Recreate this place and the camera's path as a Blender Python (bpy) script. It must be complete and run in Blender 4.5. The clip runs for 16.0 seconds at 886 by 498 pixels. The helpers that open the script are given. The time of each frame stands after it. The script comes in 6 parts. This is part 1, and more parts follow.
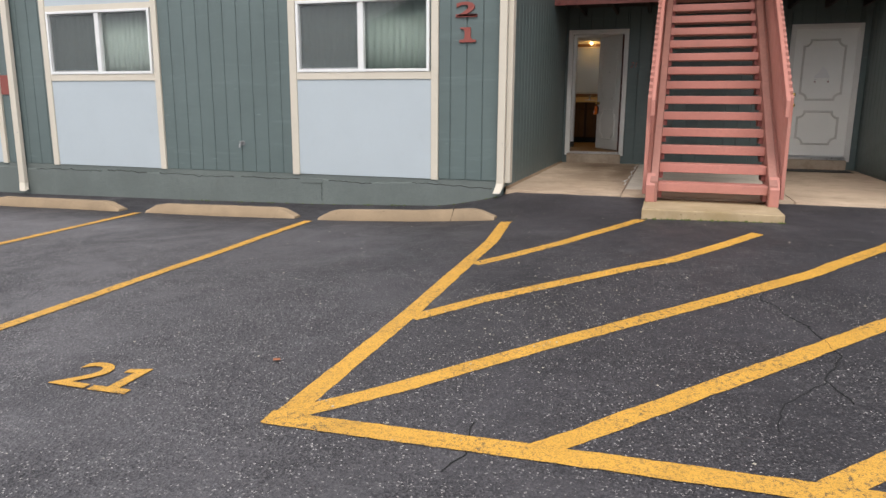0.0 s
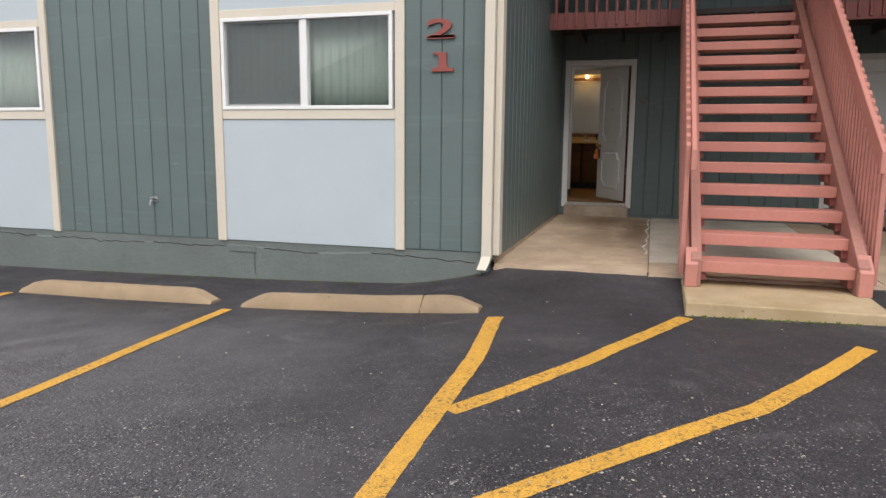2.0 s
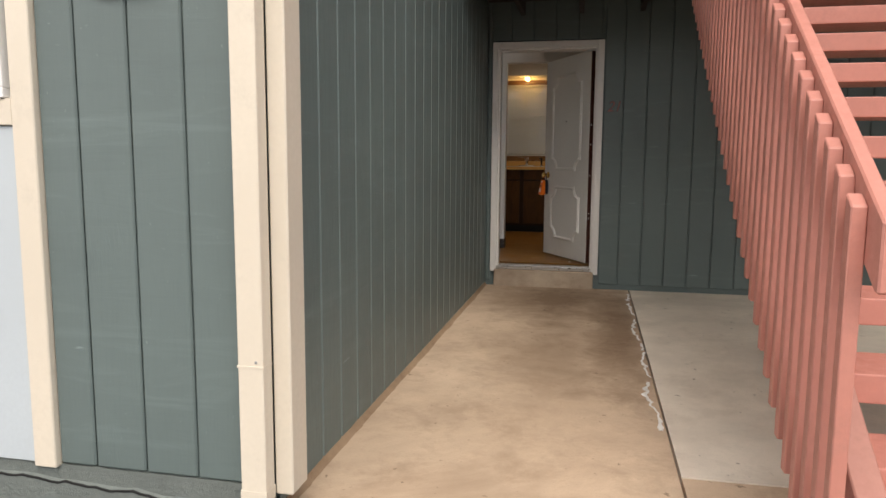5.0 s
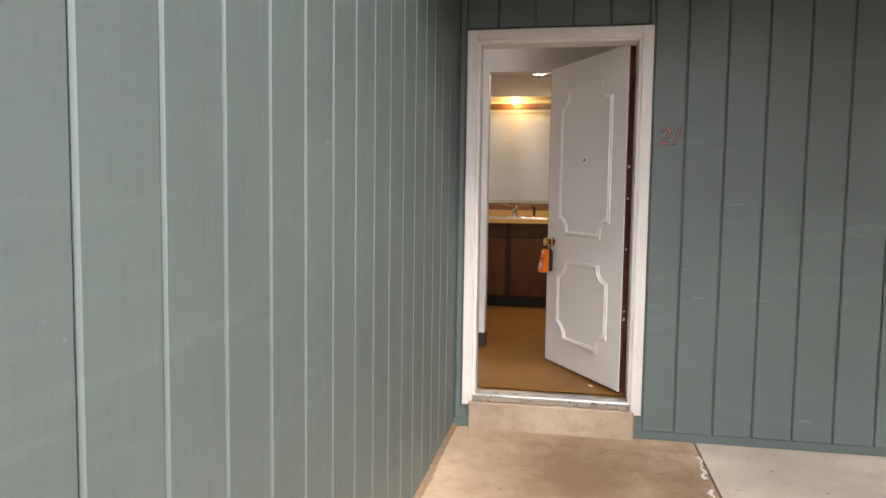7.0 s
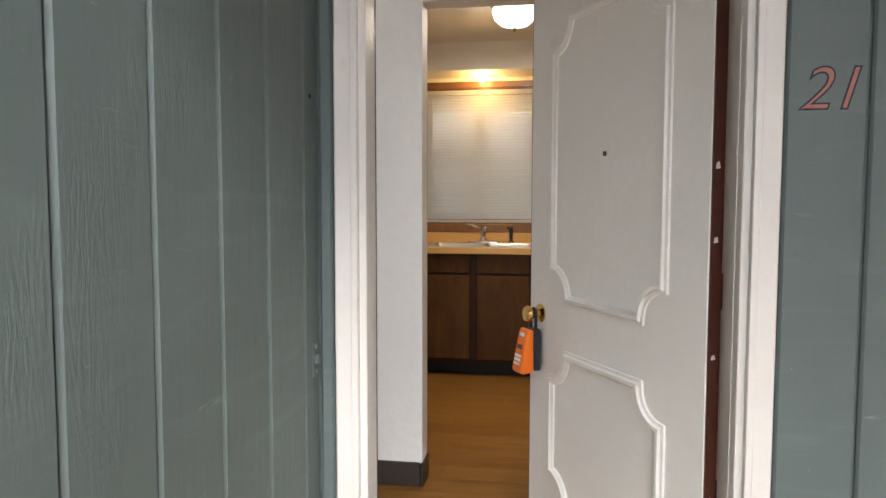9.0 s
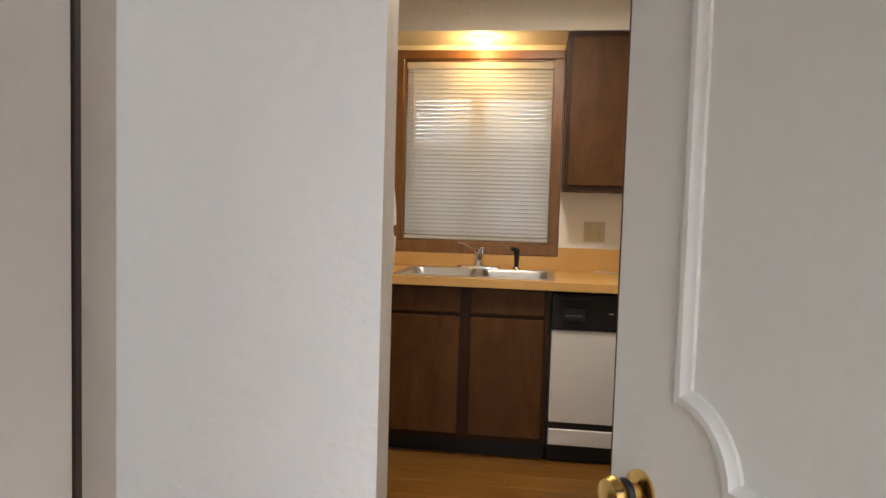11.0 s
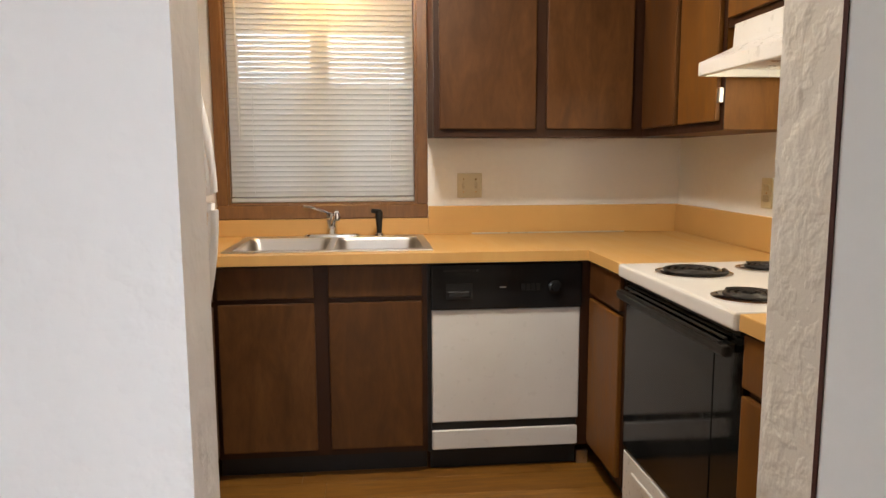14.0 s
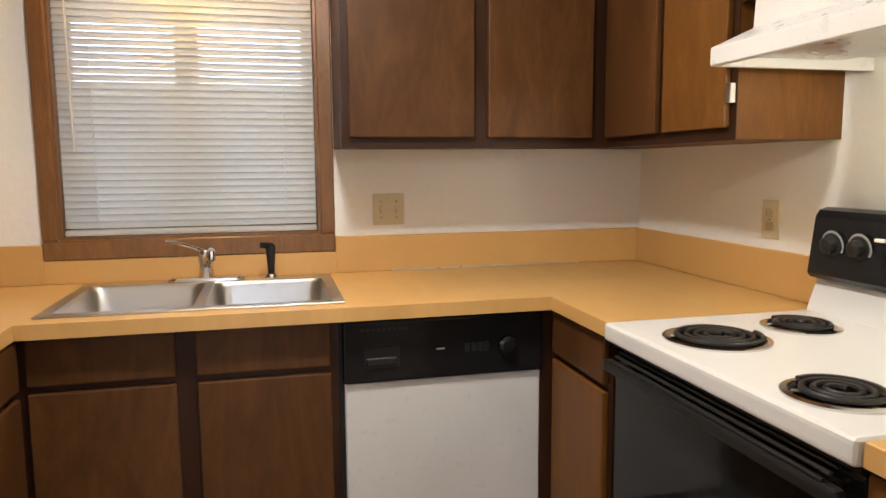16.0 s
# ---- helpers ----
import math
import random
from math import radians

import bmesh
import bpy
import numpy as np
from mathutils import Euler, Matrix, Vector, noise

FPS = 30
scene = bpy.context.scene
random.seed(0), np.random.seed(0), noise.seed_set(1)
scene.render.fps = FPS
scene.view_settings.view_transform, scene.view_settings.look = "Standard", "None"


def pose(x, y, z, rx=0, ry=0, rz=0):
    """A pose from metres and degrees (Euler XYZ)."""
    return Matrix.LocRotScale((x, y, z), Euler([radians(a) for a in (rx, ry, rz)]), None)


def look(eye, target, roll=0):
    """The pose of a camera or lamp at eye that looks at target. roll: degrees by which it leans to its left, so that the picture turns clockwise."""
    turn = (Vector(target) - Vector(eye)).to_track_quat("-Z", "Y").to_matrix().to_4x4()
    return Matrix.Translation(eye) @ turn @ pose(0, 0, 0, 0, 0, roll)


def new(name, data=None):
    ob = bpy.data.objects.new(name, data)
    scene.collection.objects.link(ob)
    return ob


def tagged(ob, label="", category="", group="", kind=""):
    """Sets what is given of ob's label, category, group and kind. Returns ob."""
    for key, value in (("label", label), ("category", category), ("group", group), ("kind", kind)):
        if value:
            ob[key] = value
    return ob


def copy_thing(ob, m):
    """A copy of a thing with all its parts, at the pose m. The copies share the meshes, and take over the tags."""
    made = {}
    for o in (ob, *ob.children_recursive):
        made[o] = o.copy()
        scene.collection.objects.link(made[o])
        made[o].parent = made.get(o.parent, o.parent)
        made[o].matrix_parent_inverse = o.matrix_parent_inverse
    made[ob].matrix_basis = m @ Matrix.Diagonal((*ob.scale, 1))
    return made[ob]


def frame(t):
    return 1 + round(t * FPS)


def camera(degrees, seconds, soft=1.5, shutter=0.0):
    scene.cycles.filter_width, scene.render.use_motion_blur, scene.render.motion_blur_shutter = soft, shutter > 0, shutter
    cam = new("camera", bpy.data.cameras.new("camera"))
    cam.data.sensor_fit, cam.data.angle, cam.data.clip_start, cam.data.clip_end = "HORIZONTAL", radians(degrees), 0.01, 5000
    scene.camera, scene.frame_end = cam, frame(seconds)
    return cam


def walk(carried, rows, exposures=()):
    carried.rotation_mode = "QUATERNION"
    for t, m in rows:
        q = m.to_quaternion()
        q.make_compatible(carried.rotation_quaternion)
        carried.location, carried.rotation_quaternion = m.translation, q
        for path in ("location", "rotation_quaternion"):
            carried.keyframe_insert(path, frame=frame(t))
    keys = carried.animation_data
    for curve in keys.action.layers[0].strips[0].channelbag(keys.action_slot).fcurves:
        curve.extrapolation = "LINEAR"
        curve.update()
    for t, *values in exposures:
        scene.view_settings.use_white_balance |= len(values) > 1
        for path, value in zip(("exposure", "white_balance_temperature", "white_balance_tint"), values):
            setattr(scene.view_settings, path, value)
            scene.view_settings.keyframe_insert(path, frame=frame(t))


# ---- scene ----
cam = camera(64.6, 16.0)
PATH = [
    (0, (0.212, 0.516, 1.418), (-0.386, 2.383, 1.02), 0.4),
    (0.5, (0.146, 0.899, 1.441), (-0.448, 2.765, 1.033), 0.4),
    (1, (0.007, 1.357, 1.478), (-0.578, 3.23, 1.09), 0.5),
    (1.5, (-0.123, 1.937, 1.51), (-0.698, 3.821, 1.164), 0.4),
    (2, (-0.298, 2.575, 1.543), (-0.858, 4.471, 1.24), 0.5),
    (2.5, (-0.407, 3.21, 1.56), (-0.951, 5.114, 1.282), 0.4),
    (3, (-0.509, 3.865, 1.568), (-1.04, 5.775, 1.304), 0.4),
    (3.5, (-0.559, 4.57, 1.568), (-1.025, 6.498, 1.314), 0.3),
    (4, (-0.594, 5.258, 1.556), (-1.043, 7.191, 1.309), 0.2),
    (4.5, (-0.597, 5.937, 1.581), (-1.03, 7.874, 1.335), 0.1),
    (5, (-0.643, 6.63, 1.627), (-1.056, 8.572, 1.382), 0.4),
    (7.3, (-1.021, 9.649, 1.821), (-1.369, 11.613, 1.674), 0.6),
    (7.5, (-1.03, 9.88, 1.827), (-1.373, 11.845, 1.68), 0.4),
    (8, (-1.04, 10.543, 1.84), (-1.372, 12.51, 1.698), 0.3),
    (8.5, (-1.063, 11.108, 1.876), (-1.384, 13.077, 1.738), 0.3),
    (9, (-1.068, 11.648, 1.898), (-1.38, 13.619, 1.763), 0.1),
    (9.5, (-1.107, 12.134, 1.921), (-1.412, 14.106, 1.79), 0.2),
    (10, (-1.099, 12.502, 1.933), (-1.411, 14.474, 1.806), -0.1),
    (10.2, (-1.135, 12.611, 1.934), (-1.438, 14.585, 1.813), 0.8),
    (12.3, (-1.403, 13.532, 1.89), (-1.561, 15.521, 1.754), 0.6),
    (12.5, (-1.424, 13.538, 1.875), (-1.494, 15.531, 1.728), 0.3),
    (13, (-1.456, 13.566, 1.862), (-1.325, 15.552, 1.664), 0.0),
    (13.5, (-1.431, 13.659, 1.891), (-1.239, 15.635, 1.645), -0.2),
    (14, (-1.421, 13.823, 1.934), (-1.223, 15.796, 1.678), -0.2),
    (14.5, (-1.416, 14.115, 1.983), (-1.236, 16.091, 1.736), -0.0),
    (15, (-1.371, 14.317, 2.038), (-1.179, 16.295, 1.813), -0.1),
    (15.5, (-1.375, 14.434, 2.003), (-1.105, 16.403, 1.786), -0.1),
    (16, (-1.381, 14.549, 1.965), (-0.912, 16.479, 1.73), -0.4),
]
EXPOSURE = [(0.0, 0.42, 6500, 10), (3.5, 0.45, 6700, 11), (4.5, 0.6, 7000, 12), (5.2, 0.9, 7050, 12), (7.3, 2.45, 6800, 13), (8.0, 2.5, 6700, 12), (9.0, 2.55, 6500, 10), (10.0, 2.55, 6500, 10), (12.3, 2.75, 6400, 10), (14.0, 2.98, 6300, 11), (16.0, 3.08, 5850, 10)]
walk(cam, [(t, look(eye, target, roll)) for t, eye, target, roll in PATH], EXPOSURE)

SKY_STRENGTH = 0.15
SUN_STRENGTH = 1.35
WINDOW_LIGHT = 13.5
SINK_BULB = 1.05
BOWL_BULB = 3.9
HOOD_BULB = 0.6

# ---- light ----
world = bpy.data.worlds.new("sky")
scene.world = world
world.use_nodes = True
wn = world.node_tree
sky = wn.nodes.new("ShaderNodeTexSky")
sky.sky_type = "NISHITA"
sky.sun_disc = False
sky.sun_elevation = radians(50)
sky.sun_rotation = radians(203)
sky.dust_density = 4.0
sky.air_density = 1.0
haze = wn.nodes.new("ShaderNodeMix")
haze.data_type = "RGBA"
haze.inputs[0].default_value = 0.75
haze.inputs[7].default_value = (7.2, 7.5, 7.9, 1)
wn.links.new(sky.outputs[0], haze.inputs[6])
wn.links.new(haze.outputs[2], wn.nodes["Background"].inputs["Color"])
wn.nodes["Background"].inputs["Strength"].default_value = SKY_STRENGTH
sun = new("sun", bpy.data.lights.new("sun", "SUN"))
sun.data.energy = SUN_STRENGTH
sun.data.angle = radians(35)
sun.data.color = (1.0, 0.96, 0.9)
sun.matrix_world = look((0, 0, 20), (-5.0, 12.0, 4.5))


def lamp(name, kind, place, energy, color, target=None, size=0.1, size_y=None, spread=None):
    ob = new(name, bpy.data.lights.new(name, kind))
    ob.data.energy, ob.data.color = energy, color
    if kind == "AREA":
        ob.data.shape, ob.data.size, ob.data.size_y = "RECTANGLE", size, size_y or size
        if spread:
            ob.data.spread = spread
    else:
        ob.data.shadow_soft_size = size
    ob.matrix_world = look(place, target) if target else Matrix.Translation(place)
    return ob


F = 0.66          # indoor floor
CT = 1.576        # kitchen counter top
K = 17.15         # kitchen back wall
KR = 0.08         # kitchen right wall
KL = -2.67        # kitchen left wall
CEIL = 3.06       # indoor ceiling
YF = 8.69         # front of the siding
YD = 13.30        # face of the entry wall
XL, XR = -1.64, 3.05   # side walls of the covered entry

lamp("window_daylight", "AREA", (-3.46, 8.98, 2.26), WINDOW_LIGHT, (0.86, 0.93, 1.0), (-3.3, 13, 1.6), 1.6, 0.8)
lamp("sink_bulb", "POINT", (-1.616, 16.97, 2.80), SINK_BULB, (1.0, 0.55, 0.16), None, 0.035)
lamp("bowl_bulb", "AREA", (-1.31, 15.85, 2.965), BOWL_BULB, (1.0, 0.88, 0.72), (-1.31, 15.851, 0), 0.2)
lamp("hood_bulb", "POINT", (-0.16, 15.62, 2.19), HOOD_BULB, (1.0, 0.86, 0.6), None, 0.03)


# ---- materials ----
class Nodes:
    def __init__(self, name):
        self.m = bpy.data.materials.new(name)
        self.m.use_nodes = True
        self.t = self.m.node_tree
        self.b = self.t.nodes["Principled BSDF"]
        geo = self.t.nodes.new("ShaderNodeTexCoord")
        self.co = geo.outputs["Object"]

    def node(self, kind, **values):
        n = self.t.nodes.new(kind)
        for k, v in values.items():
            n.inputs[k].default_value = v
        return n

    def link(self, a, b):
        self.t.links.new(a, b)

    def mapped(self, scale=(1, 1, 1), rot=(0, 0, 0)):
        n = self.t.nodes.new("ShaderNodeMapping")
        n.inputs["Scale"].default_value = scale
        n.inputs["Rotation"].default_value = rot
        self.link(self.co, n.inputs["Vector"])
        return n.outputs[0]

    def noise(self, scale, detail=4, rough=0.6, vec=None, distortion=0.0):
        n = self.node("ShaderNodeTexNoise", Scale=scale, Detail=detail, Roughness=rough, Distortion=distortion)
        self.link(vec or self.co, n.inputs["Vector"])
        return n.outputs["Fac"]

    def ramp(self, fac, stops):
        n = self.t.nodes.new("ShaderNodeValToRGB")
        e = n.color_ramp.elements
        while len(e) < len(stops):
            e.new(0.5)
        for s, (p, c) in zip(e, stops):
            s.position = p
            s.color = (*c, 1) if len(c) == 3 else c
        self.link(fac, n.inputs[0])
        return n.outputs[0]

    def mix(self, fac, a, b, how="MIX"):
        n = self.t.nodes.new("ShaderNodeMix")
        n.data_type, n.blend_type = "RGBA", how
        for v, i in ((fac, 0), (a, 6), (b, 7)):
            if isinstance(v, (int, float)):
                n.inputs[i].default_value = v
            elif isinstance(v, tuple):
                n.inputs[i].default_value = (*v, 1) if len(v) == 3 else v
            else:
                self.link(v, n.inputs[i])
        return n.outputs[2]

    def mask(self, fac, lo, hi):
        n = self.t.nodes.new("ShaderNodeMapRange")
        n.inputs[1].default_value, n.inputs[2].default_value = lo, hi
        self.link(fac, n.inputs[0])
        return n.outputs[0]

    def math(self, how, a, b):
        n = self.t.nodes.new("ShaderNodeMath")
        n.operation = how
        for v, i in ((a, 0), (b, 1)):
            if isinstance(v, (int, float)):
                n.inputs[i].default_value = v
            else:
                self.link(v, n.inputs[i])
        return n.outputs[0]

    def bump(self, height, strength=0.3, distance=0.01):
        n = self.node("ShaderNodeBump", Strength=strength, Distance=distance)
        self.link(height, n.inputs["Height"])
        if self.b.inputs["Normal"].links:
            self.link(self.b.inputs["Normal"].links[0].from_socket, n.inputs["Normal"])
        self.link(n.outputs[0], self.b.inputs["Normal"])

    def rand(self):
        return self.t.nodes.new("ShaderNodeObjectInfo").outputs["Random"]

    def done(self, color, rough, metal=0.0):
        for v, k in ((color, "Base Color"), (rough, "Roughness"), (metal, "Metallic")):
            if isinstance(v, (int, float)):
                self.b.inputs[k].default_value = v
            elif isinstance(v, tuple):
                self.b.inputs[k].default_value = (*v, 1)
            else:
                self.link(v, self.b.inputs[k])
        return self.m


def tint(c, k):
    return tuple(min(1, v * k) for v in c)


def painted(name, c, rough=0.5, vary=0.12, grain=40, bump=0.15, dirt=0.0, stretch=(1, 1, 1), per_piece=0.0, lumps=0.0):
    n = Nodes(name)
    v = n.mapped(stretch)
    big = n.noise(1.7, 5, 0.6, v)
    fine = n.noise(grain, 6, 0.65, v)
    col = n.ramp(big, [(0.3, tint(c, 1 - vary)), (0.7, tint(c, 1 + vary))])
    col = n.mix(n.mask(fine, 0.35, 0.75), col, tint(c, 1 - 0.6 * vary))
    if per_piece:
        col = n.mix(n.math("MULTIPLY", n.rand(), per_piece), col, tint(c, 0.6))
    if dirt:
        col = n.mix(n.math("MULTIPLY", n.mask(n.noise(5, 8, 0.75), 0.56, 0.72), dirt), col, (0.12, 0.10, 0.08))
    n.bump(fine, bump, 0.004)
    if lumps:
        n.bump(n.noise(14, 8, 0.75), lumps, 0.03)
    return n.done(col, n.ramp(fine, [(0.3, (rough - 0.08,) * 3), (0.7, (rough + 0.1,) * 3)]))


def siding(name, c):
    n = Nodes(name)
    v = n.mapped((9, 9, 0.55))
    grain = n.noise(14, 8, 0.7, v, 0.6)
    big = n.noise(0.8, 5, 0.6)
    col = n.ramp(big, [(0.3, tint(c, 0.88)), (0.7, tint(c, 1.1))])
    col = n.mix(n.math("MULTIPLY", n.mask(grain, 0.5, 0.8), 0.4), col, tint(c, 0.82))
    col = n.mix(n.math("MULTIPLY", n.rand(), 0.22), col, tint(c, 0.82))
    scuff = n.mask(n.noise(60, 3, 0.5), 0.72, 0.78)
    col = n.mix(n.math("MULTIPLY", scuff, 0.35), col, tint(c, 2.2))
    brush = n.noise(1.6, 6, 0.62, n.mapped((0.7, 0.7, 5.5), (0.12, 0.12, 0)), 1.1)
    col = n.mix(n.math("MULTIPLY", n.mask(brush, 0.56, 0.74), 0.30), col, tint(c, 1.6))
    col = n.mix(n.math("MULTIPLY", n.mask(brush, 0.44, 0.30), 0.25), col, tint(c, 0.75))
    rub = n.mask(n.noise(5, 4, 0.6, n.mapped((0.8, 0.8, 6.0), (0.22, 0.22, 0))), 0.70, 0.75)
    col = n.mix(n.math("MULTIPLY", rub, 0.40), col, tint(c, 2.4))
    n.b.inputs["Specular IOR Level"].default_value = 0.4
    n.bump(brush, 0.16, 0.010)
    rings = n.noise(9, 5, 0.6, n.mapped((6, 6, 0.9)), 2.4)
    rough_cut = n.mask(n.noise(0.9, 3, 0.5, n.mapped((2.2, 2.2, 1.0))), 0.58, 0.68)
    n.bump(n.math("MULTIPLY", rings, rough_cut), 0.55, 0.007)
    n.bump(grain, 0.10, 0.003)
    return n.done(col, n.ramp(grain, [(0.3, (0.40,) * 3), (0.8, (0.60,) * 3)]))


def asphalt_material():
    n = Nodes("asphalt")
    c = (0.041, 0.037, 0.041)
    stone = n.node("ShaderNodeTexVoronoi", Scale=150.0)
    n.link(n.co, stone.inputs["Vector"])
    pick = n.node("ShaderNodeSeparateColor")
    n.link(stone.outputs["Color"], pick.inputs[0])
    lump = n.node("ShaderNodeTexVoronoi", Scale=62.0)
    n.link(n.co, lump.inputs["Vector"])
    lpick = n.node("ShaderNodeSeparateColor")
    n.link(lump.outputs["Color"], lpick.inputs[0])
    col = n.ramp(n.noise(0.55, 6, 0.62, None, 0.4), [(0.30, tint(c, 0.60)), (0.5, c), (0.70, tint(c, 1.5))])
    # the older bays are worn greyer
    place = n.node("ShaderNodeSeparateXYZ")
    n.link(n.co, place.inputs[0])
    old = n.math("ADD", n.math("MULTIPLY", place.outputs[0], -0.20), n.math("MULTIPLY", place.outputs[1], -0.12))
    old = n.mask(n.math("ADD", old, n.math("MULTIPLY", n.noise(0.8, 6, 0.68), 0.9)), -0.10, 0.75)
    fresh = n.mask(n.math("ADD", place.outputs[1], n.math("MULTIPLY", n.noise(1.4, 4), 0.5)), 7.9, 7.0)
    col = n.mix(n.math("MULTIPLY", n.math("MULTIPLY", old, fresh), 0.80), col, (0.170, 0.158, 0.165))
    swirl = n.noise(1.3, 8, 0.75, n.mapped((0.7, 1.5, 1)), 1.6)
    worn = n.math("MULTIPLY", n.mask(swirl, 0.54, 0.70), n.mask(n.noise(13, 6, 0.75), 0.36, 0.62))
    col = n.mix(n.math("MULTIPLY", worn, 0.55), col, (0.18, 0.17, 0.172))
    seal = n.mask(n.noise(0.9, 6, 0.66, n.mapped((1, 0.6, 1)), 0.8), 0.54, 0.62)
    col = n.mix(n.math("MULTIPLY", seal, 0.40), col, (0.028, 0.026, 0.030))
    # light stones in dark binder; sealed smoother in patches and before the building
    strip = n.mask(n.math("ADD", place.outputs[1], n.math("MULTIPLY", n.noise(0.9, 4), 1.2)), 7.6, 5.9)
    bare = n.mask(n.noise(0.8, 5, 0.6, None, 0.5), 0.34, 0.54)
    patchy = n.math("ADD", n.math("MULTIPLY", n.math("MULTIPLY", strip, bare), 0.80), 0.20)
    pits = n.math("MULTIPLY", n.mask(pick.outputs[1], 0.40, 0.62), patchy)
    col = n.mix(n.math("MULTIPLY", pits, 0.70), col, (0.016, 0.014, 0.017))
    clots = n.math("MULTIPLY", n.mask(lpick.outputs[1], 0.55, 0.72), patchy)
    col = n.mix(n.math("MULTIPLY", clots, 0.50), col, (0.022, 0.020, 0.023))
    grit = n.math("MULTIPLY", n.mask(pick.outputs[0], 0.70, 0.80), patchy)
    col = n.mix(n.math("MULTIPLY", grit, 0.34), col, (0.20, 0.185, 0.187))
    spark = n.math("MULTIPLY", n.mask(pick.outputs[2], 0.970, 0.978), patchy)
    col = n.mix(n.math("MULTIPLY", spark, 0.85), col, (0.50, 0.46, 0.44))
    chips = n.mask(n.noise(48, 2, 0.4), 0.74, 0.76)
    col = n.mix(n.math("MULTIPLY", chips, 0.7), col, (0.32, 0.30, 0.285))
    n.b.inputs["Specular IOR Level"].default_value = 0.30
    n.bump(n.math("MULTIPLY", lump.outputs["Distance"], patchy), 0.8, 0.010)
    n.bump(n.math("MULTIPLY", stone.outputs["Distance"], patchy), 0.7, 0.006)
    n.bump(n.noise(22, 6, 0.7), 0.35, 0.012)
    return n.done(col, n.ramp(n.noise(3, 5), [(0.3, (0.50,) * 3), (0.7, (0.75,) * 3)]))


def road_paint():
    n = Nodes("yellow_road_paint")
    c = (0.65, 0.340, 0.048)
    col = n.ramp(n.noise(3, 6, 0.7), [(0.3, tint(c, 0.85)), (0.7, tint(c, 1.12))])
    hole = n.mask(n.noise(34, 9, 0.8, n.mapped((1, 1, 1))), 0.535, 0.58)
    where = n.mask(n.noise(1.3, 3, 0.5), 0.34, 0.56)
    col = n.mix(n.math("MULTIPLY", n.math("MULTIPLY", hole, where), 0.9), col, (0.05, 0.046, 0.04))
    col = n.mix(n.math("MULTIPLY", n.mask(n.noise(120, 3), 0.50, 0.66), 0.7), col, (0.16, 0.09, 0.025))
    n.bump(n.noise(110, 5, 0.7), 0.5, 0.004)
    return n.done(col, 0.62)


def concrete(name, c, stain=0.5, stain_c=(0.16, 0.115, 0.08), speck=0.5, tracks=()):
    n = Nodes(name)
    big = n.noise(0.75, 7, 0.68, None, 0.5)
    col = n.ramp(n.noise(2.3, 6, 0.65), [(0.3, tint(c, 0.86)), (0.7, tint(c, 1.1))])
    col = n.mix(n.math("MULTIPLY", n.mask(big, 0.45, 0.72), stain), col, stain_c)
    col = n.mix(n.math("MULTIPLY", n.mask(n.noise(3.4, 9, 0.74, None, 0.3), 0.50, 0.66), stain * 0.55), col, stain_c)
    col = n.mix(n.math("MULTIPLY", n.mask(n.noise(150, 4), 0.55, 0.8), speck), col, tint(c, 0.5))
    col = n.mix(n.math("MULTIPLY", n.rand(), 0.16), col, tint(c, 0.72))
    # trodden dirt round a few places
    for x, y, wide, long, amount in tracks:
        m = n.t.nodes.new("ShaderNodeMapping")
        m.inputs["Location"].default_value = (-x / wide, -y / long, 0)
        m.inputs["Scale"].default_value = (1 / wide, 1 / long, 0)
        n.link(n.co, m.inputs["Vector"])
        far = n.t.nodes.new("ShaderNodeVectorMath")
        far.operation = "LENGTH"
        n.link(m.outputs[0], far.inputs[0])
        edge = n.math("ADD", far.outputs["Value"], n.math("MULTIPLY", n.noise(4, 8, 0.75, None, 0.4), 1.3))
        col = n.mix(n.math("MULTIPLY", n.mask(edge, 1.75, 0.85), amount), col, stain_c)
    n.bump(n.noise(130, 5, 0.7), 0.35, 0.004)
    n.bump(n.noise(9, 5), 0.2, 0.01)
    spot = n.math("MULTIPLY", n.mask(n.noise(21, 3, 0.5), 0.70, 0.74), 0.55)
    return n.done(n.mix(spot, col, tint(stain_c, 0.5)), 0.85)


def plaster(name, c, bump=0.4, scale=34):
    n = Nodes(name)
    blob = n.noise(scale, 3, 0.5, None, 0.15)
    col = n.ramp(n.noise(0.9, 4), [(0.3, tint(c, 0.95)), (0.7, tint(c, 1.03))])
    col = n.mix(n.mask(blob, 0.3, 0.8), col, tint(c, 0.96))
    n.bump(n.mask(blob, 0.42, 0.78), bump, 0.006)
    n.bump(n.noise(150, 3), 0.15, 0.002)
    return n.done(col, 0.6)


